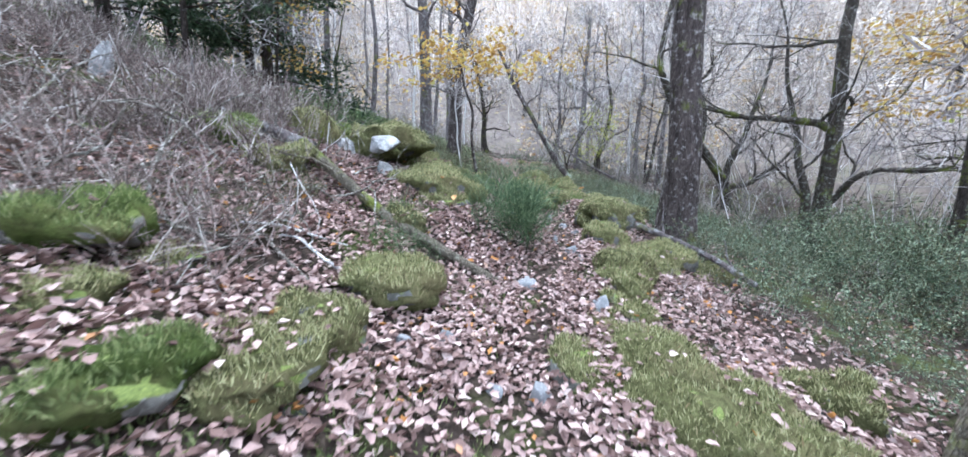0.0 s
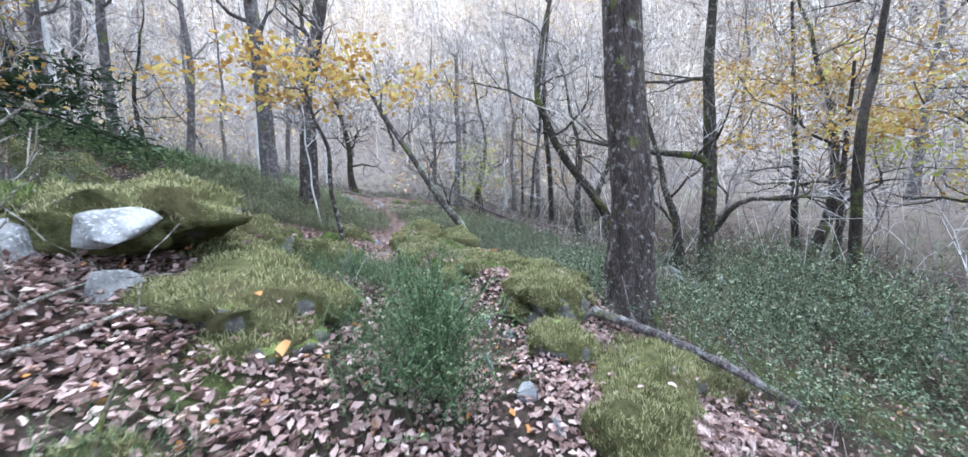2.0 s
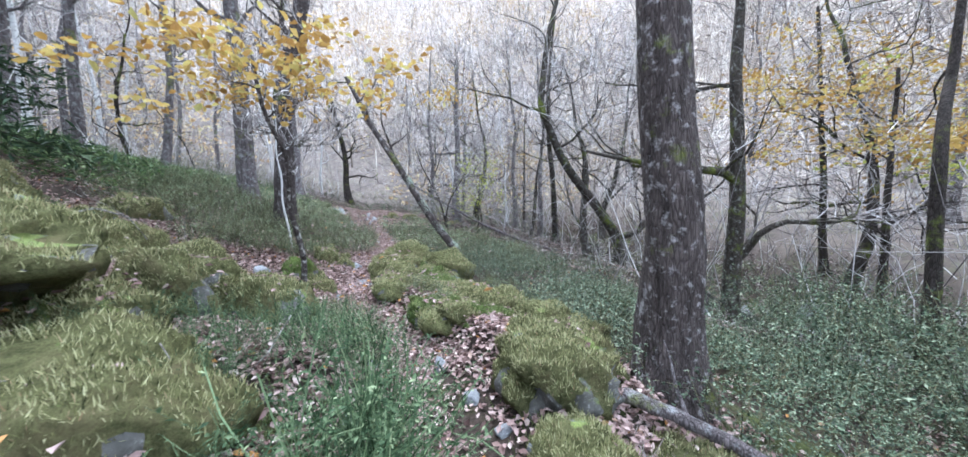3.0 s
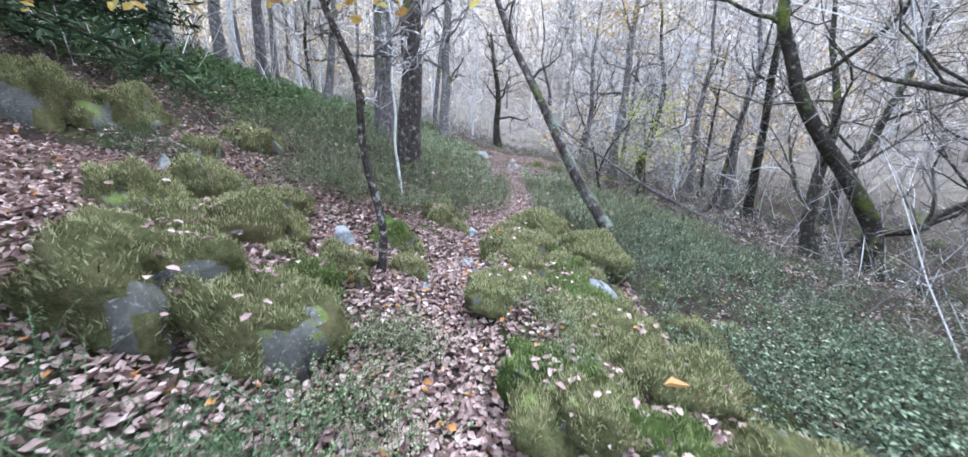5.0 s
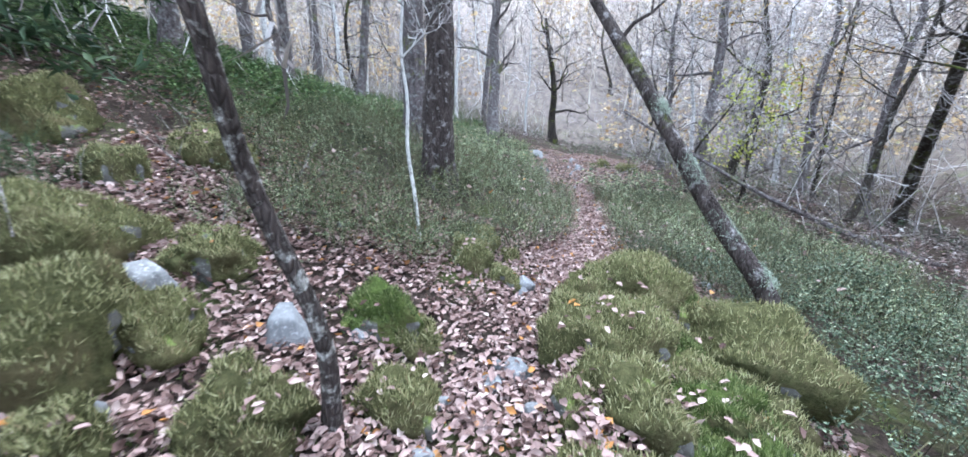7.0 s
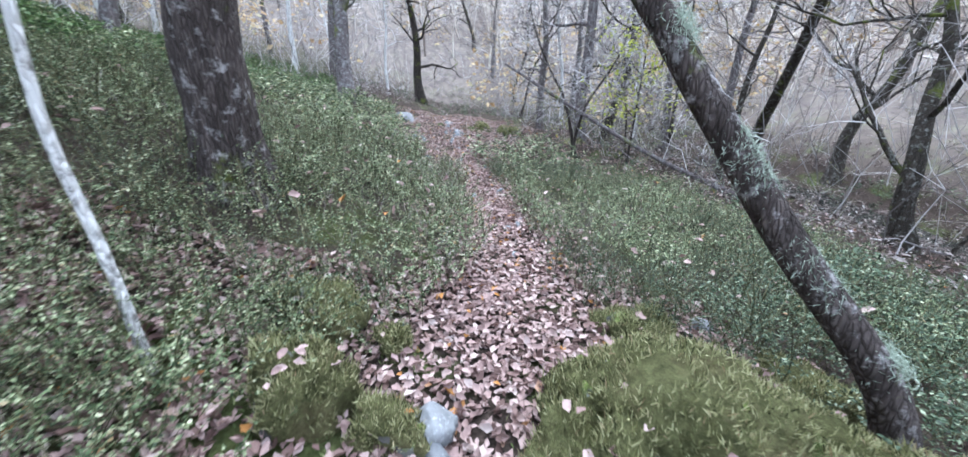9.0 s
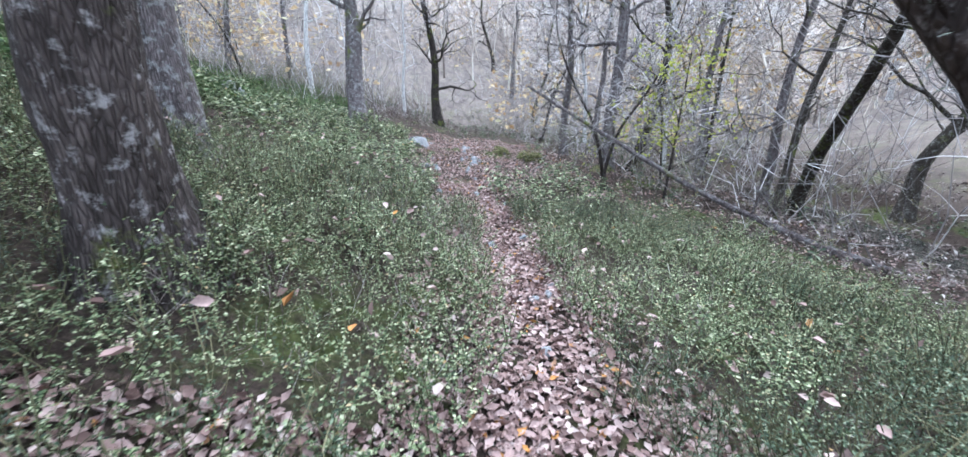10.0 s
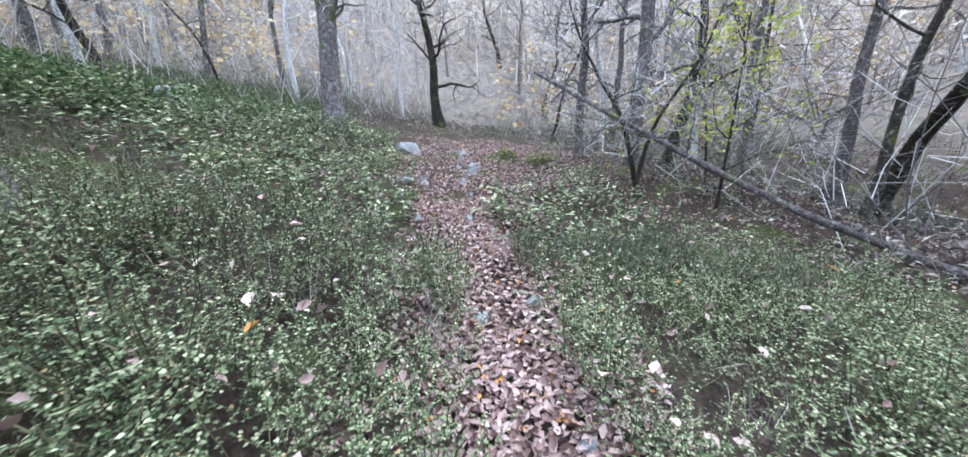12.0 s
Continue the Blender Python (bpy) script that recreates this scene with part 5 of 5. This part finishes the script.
x1, y1 = scatter(urng, -4.5, -1.2, 1.8, 5.5, 42, lambda x, y: smooth(0.5, 0.58, fbm(x * 1.6, y * 1.6, 59, 3)))
carpet("lichen_clumps", "pale grey-green lichen tufts in the dry brush", "lichen", LICHEN, BRUSH_GREY, HEATH, x1, y1, 211, (0.5, 1.0), 0.6)
x1, y1 = scatter(urng, 1.7, 3.2, 2.4, 5.0, 60, lambda x, y: clumpy(x, y, 1.4, 55, 0.45, 0.6))
carpet("dry_heather", "grey dry heather twigs on the edge of the bank", "heather", BRUSH_GREY, BRUSH_GREY, HEATH, x1, y1, 207, (0.5, 0.9), 0.5)


# ---- fallen leaves ----
def leaf_bed(rng, x0, x1, y0, y1, per_m2, want, size=(0.038, 0.08), tilt=0.55):
    x, y = scatter(rng, x0, x1, y0, y1, per_m2, want)
    z = height(x, y) + rng.uniform(0.004, 0.05, len(x))
    return turns(rng, len(x), tilt, size), np.stack([x, y, z], 1)


lrng = np.random.default_rng(300)
litter = Geo()


def litter_near(x, y):
    d = x - path_x(y)
    trod = 1 - 0.72 * (1 - smooth(0.06, 0.26, np.abs(d))) * (y < 6.3) * (y > 2.2)
    return trod * (0.5 + 0.5 * smooth(0.34, 0.5, fbm(x * 1.3, y * 1.3, 61, 3))) * np.where(y > 12.5, np.where((d > -np.where(y > 18.5, 1.1, 0.5)) & (d < np.interp(y, (18, 20.5), (0.5, 3.4))), 1.0, 0.25), 1.0)


for box, dens in (((-3.2, 2.6, 0.3, 6.0), 1400), ((-3.6, 2.6, 6.0, 12.2), 1650), ((0.3, 2.2, 12.2, 18.5), 1900), ((-3.2, 3.4, -4, 0.3), 260), ((-8, -3.2, -4, 1), 120), ((3.4, 12, -4, 2), 50), ((-0.8, 4.6, 18, 27), 330), ((2.6, 3.4, 1, 6), 500), ((-8, -3.2, 1, 13.5), 260), ((3.4, 12.0, 2, 12), 75), ((3.8, 9.5, 12, 26), 300)):
    m, at = leaf_bed(lrng, *box, dens, litter_near)
    litter.spread(LITTER_V, LITTER_F, m, at)
for k, (bx, by, bw, bh) in enumerate(MOUNDS):
    n = int(44 * bw * bw) + 3
    o = lrng.uniform(-0.42, 0.42, (n, 2)) * bw
    r2 = np.minimum((o**2).sum(1) / (0.56 * bw) ** 2, 1)
    z = np.maximum(height(bx + o[:, 0], by + o[:, 1]), height(bx, by) + (0.716 * bh - 0.028 * bw) * np.sqrt(1 - 0.85 * r2)) + 0.012
    litter.spread(LEAF_V, LEAF_F, turns(lrng, n, 0.35, (0.036, 0.072)), np.stack([bx + o[:, 0], by + o[:, 1], z], 1))
tagged(new("leaf_litter", litter.mesh("leaf_litter", LITTER)), "thick litter of brown and pinkish fallen oak leaves", "leaves", kind="stuff")

# moss creeping between the stones
mossy = Geo()
mx1, my1 = scatter(lrng, -3.5, 3.0, 0.4, 12, 2600, lambda x, y: smooth(0.56, 0.62, fbm(x * 1.5, y * 1.5, 71, 4)) * (np.abs(x - path_x(y)) > 0.28))
mossy.spread(FROND_V * (1.4, 1, 1), FROND_F, turns(lrng, len(mx1), 0.6, (0.018, 0.04)), np.stack([mx1, my1, height(mx1, my1) + 0.004], 1))
for bx, by, bw, bh in MOUNDS:
    n = int(420 * bw) + 120
    r, t = lrng.uniform(0.4, 0.82, n) * bw, lrng.uniform(0, 6.283, n)
    keep = vnoise(3 * np.cos(t) + bx * 7, 3 * np.sin(t) + by * 7, 15) > 0.35
    fx, fy = (bx + r * np.cos(t))[keep], (by + r * np.sin(t))[keep]
    mossy.spread(FROND_V * (1.4, 1, 1), FROND_F, turns(lrng, len(fx), 0.7, (0.015, 0.038)), np.stack([fx, fy, height(fx, fy) + 0.006], 1))
tagged(new("moss_carpet", mossy.mesh("moss_carpet", MOSS_BLADE_B)), "low bright green moss creeping over the ground", "moss", kind="stuff")


# dead bracken and grass over the lower slope and round the far bend
BRACKEN = [sprig(np.random.default_rng(900 + k), 0.35, 1, 11, 0.1, 0.45, 0.8, 0.1) for k in range(4)]


def bracken_want(x, y):
    d = x - path_x(y)
    return np.where(d > 0, smooth(3.6, 5.5, d), smooth(2, 4, -d) * smooth(22, 26, y)) + smooth(26, 29, y) * 0.8 * (0.25 + 0.75 * smooth(0.4, 0.6, fbm(x * 0.5, y * 0.5, 81, 3)))


x1, y1 = scatter(urng, -12, 15, 6, 44, 12, bracken_want)
carpet("dead_bracken", "low dead bracken and dry grass on the lower slope", "bracken", BRUSH_GREY, BRUSH_GREY, BRACKEN, x1, y1, 208, (0.7, 1.5), 0.5)
x1, y1 = scatter(urng, -10, 14, 8, 42, 9, lambda x, y: bracken_want(x, y) * smooth(0.45, 0.55, vnoise(x * 0.4, y * 0.4, 83)))
carpet("green_undergrowth", "patches of low green plants between the trees", "plants", LEAF_DARK, STEM, BRACKEN, x1, y1, 209, (0.7, 1.5), 0.5)

# stray brown leaves caught on the bushes
stray = Geo()
x1, y1 = scatter(urng, -2.6, 4.6, 11.6, 17.5, 17, lambda x, y: np.maximum(bil_left(x, y), bil_right(x, y)))
stray.spread(LEAF_V, LEAF_F, turns(urng, len(x1), 0.7, (0.045, 0.095)), np.stack([x1, y1, height(x1, y1) + urng.uniform(0.1, 0.42, len(x1))], 1))
tagged(new("stray_leaves", stray.mesh("stray_leaves", LITTER)), "brown fallen leaves caught on the bilberry bushes", "leaves", kind="stuff")
for k, (x, y, z, s) in enumerate(((-0.28, 8.35, 0.1, 0.17), (0.22, 8.75, 0.06, 0.1), (1.9, 7.0, 0.3, 0.16), (-1.0, 1.75, 0.12, 0.12), (-0.35, 4.4, 0.2, 0.15), (0.3, 8.95, 0.06, 0.11), (1.9, 10.4, 0.36, 0.1), (-0.45, 2.9, 0.1, 0.12), (-0.55, 4.75, 0.32, 0.13))):
    one = Geo().spread(LEAF_V, LEAF_F, turns(np.random.default_rng(950 + k), 1, 0.3, (0.75 * s, 0.75 * s)), np.zeros((1, 3)))
    leaf = tagged(new("fallen_leaf", one.mesh("fallen_leaf", LEAF_ORANGE)), "large orange fallen leaf lying on the litter", "leaf", "large fallen leaves")
    leaf.location = (x, y, float(height(x, y)) + z)


for k in range(22):
    r = np.random.default_rng(970 + k)
    y = r.uniform(16.5, 25.5)
    stone(970 + k, float(path_x(y)) + r.choice([-1, 1]) * r.uniform(0.2, 0.75), y, r.uniform(0.1, 0.3), r.uniform(0.06, 0.16), pale=k % 3 == 0, label="small stone lying on the leafy path")
for k in range(16):
    r = np.random.default_rng(1010 + k)
    y = r.uniform(2, 11.5)
    stone(1010 + k, float(path_x(y)) + r.normal(0, 0.9), y, r.uniform(0.08, 0.18), r.uniform(0.05, 0.11), label="small grey stone among the leaves")


def fern(seed, x, y, size):
    rng = np.random.default_rng(seed)
    ob = holder("fern", x, y, float(height(x, y)), "small green fern growing between mossy boulders", "fern")
    for k in range(6):
        a = k * 1.05 + rng.uniform(-0.3, 0.3)
        s = np.linspace(0, 1, 9)
        rib = np.stack([np.cos(a) * s, np.sin(a) * s, 1.1 * s - 0.9 * s**2], 1) * size
        geo = tube(Geo(), rib, np.linspace(0.004, 0.001, 9), 4)
        side = np.array([-math.sin(a), math.cos(a), 0.0])
        for i in range(1, 8):
            for way in (-1, 1):
                leaf = side * way * size * 0.32 * (1 - s[i]) + np.array([math.cos(a), math.sin(a), -0.2]) * size * 0.08
                along = (rib[i + 1] - rib[i]) * 0.42
                geo.add([rib[i] - along, rib[i] + along, rib[i] + leaf + along * 0.3], [[0, 1, 2]])
        part("frond", geo, FERN, ob, shade=False)
    return ob


fern(981, -2.02, 8.95, 0.3)
fern(982, -2.2, 8.75, 0.22)
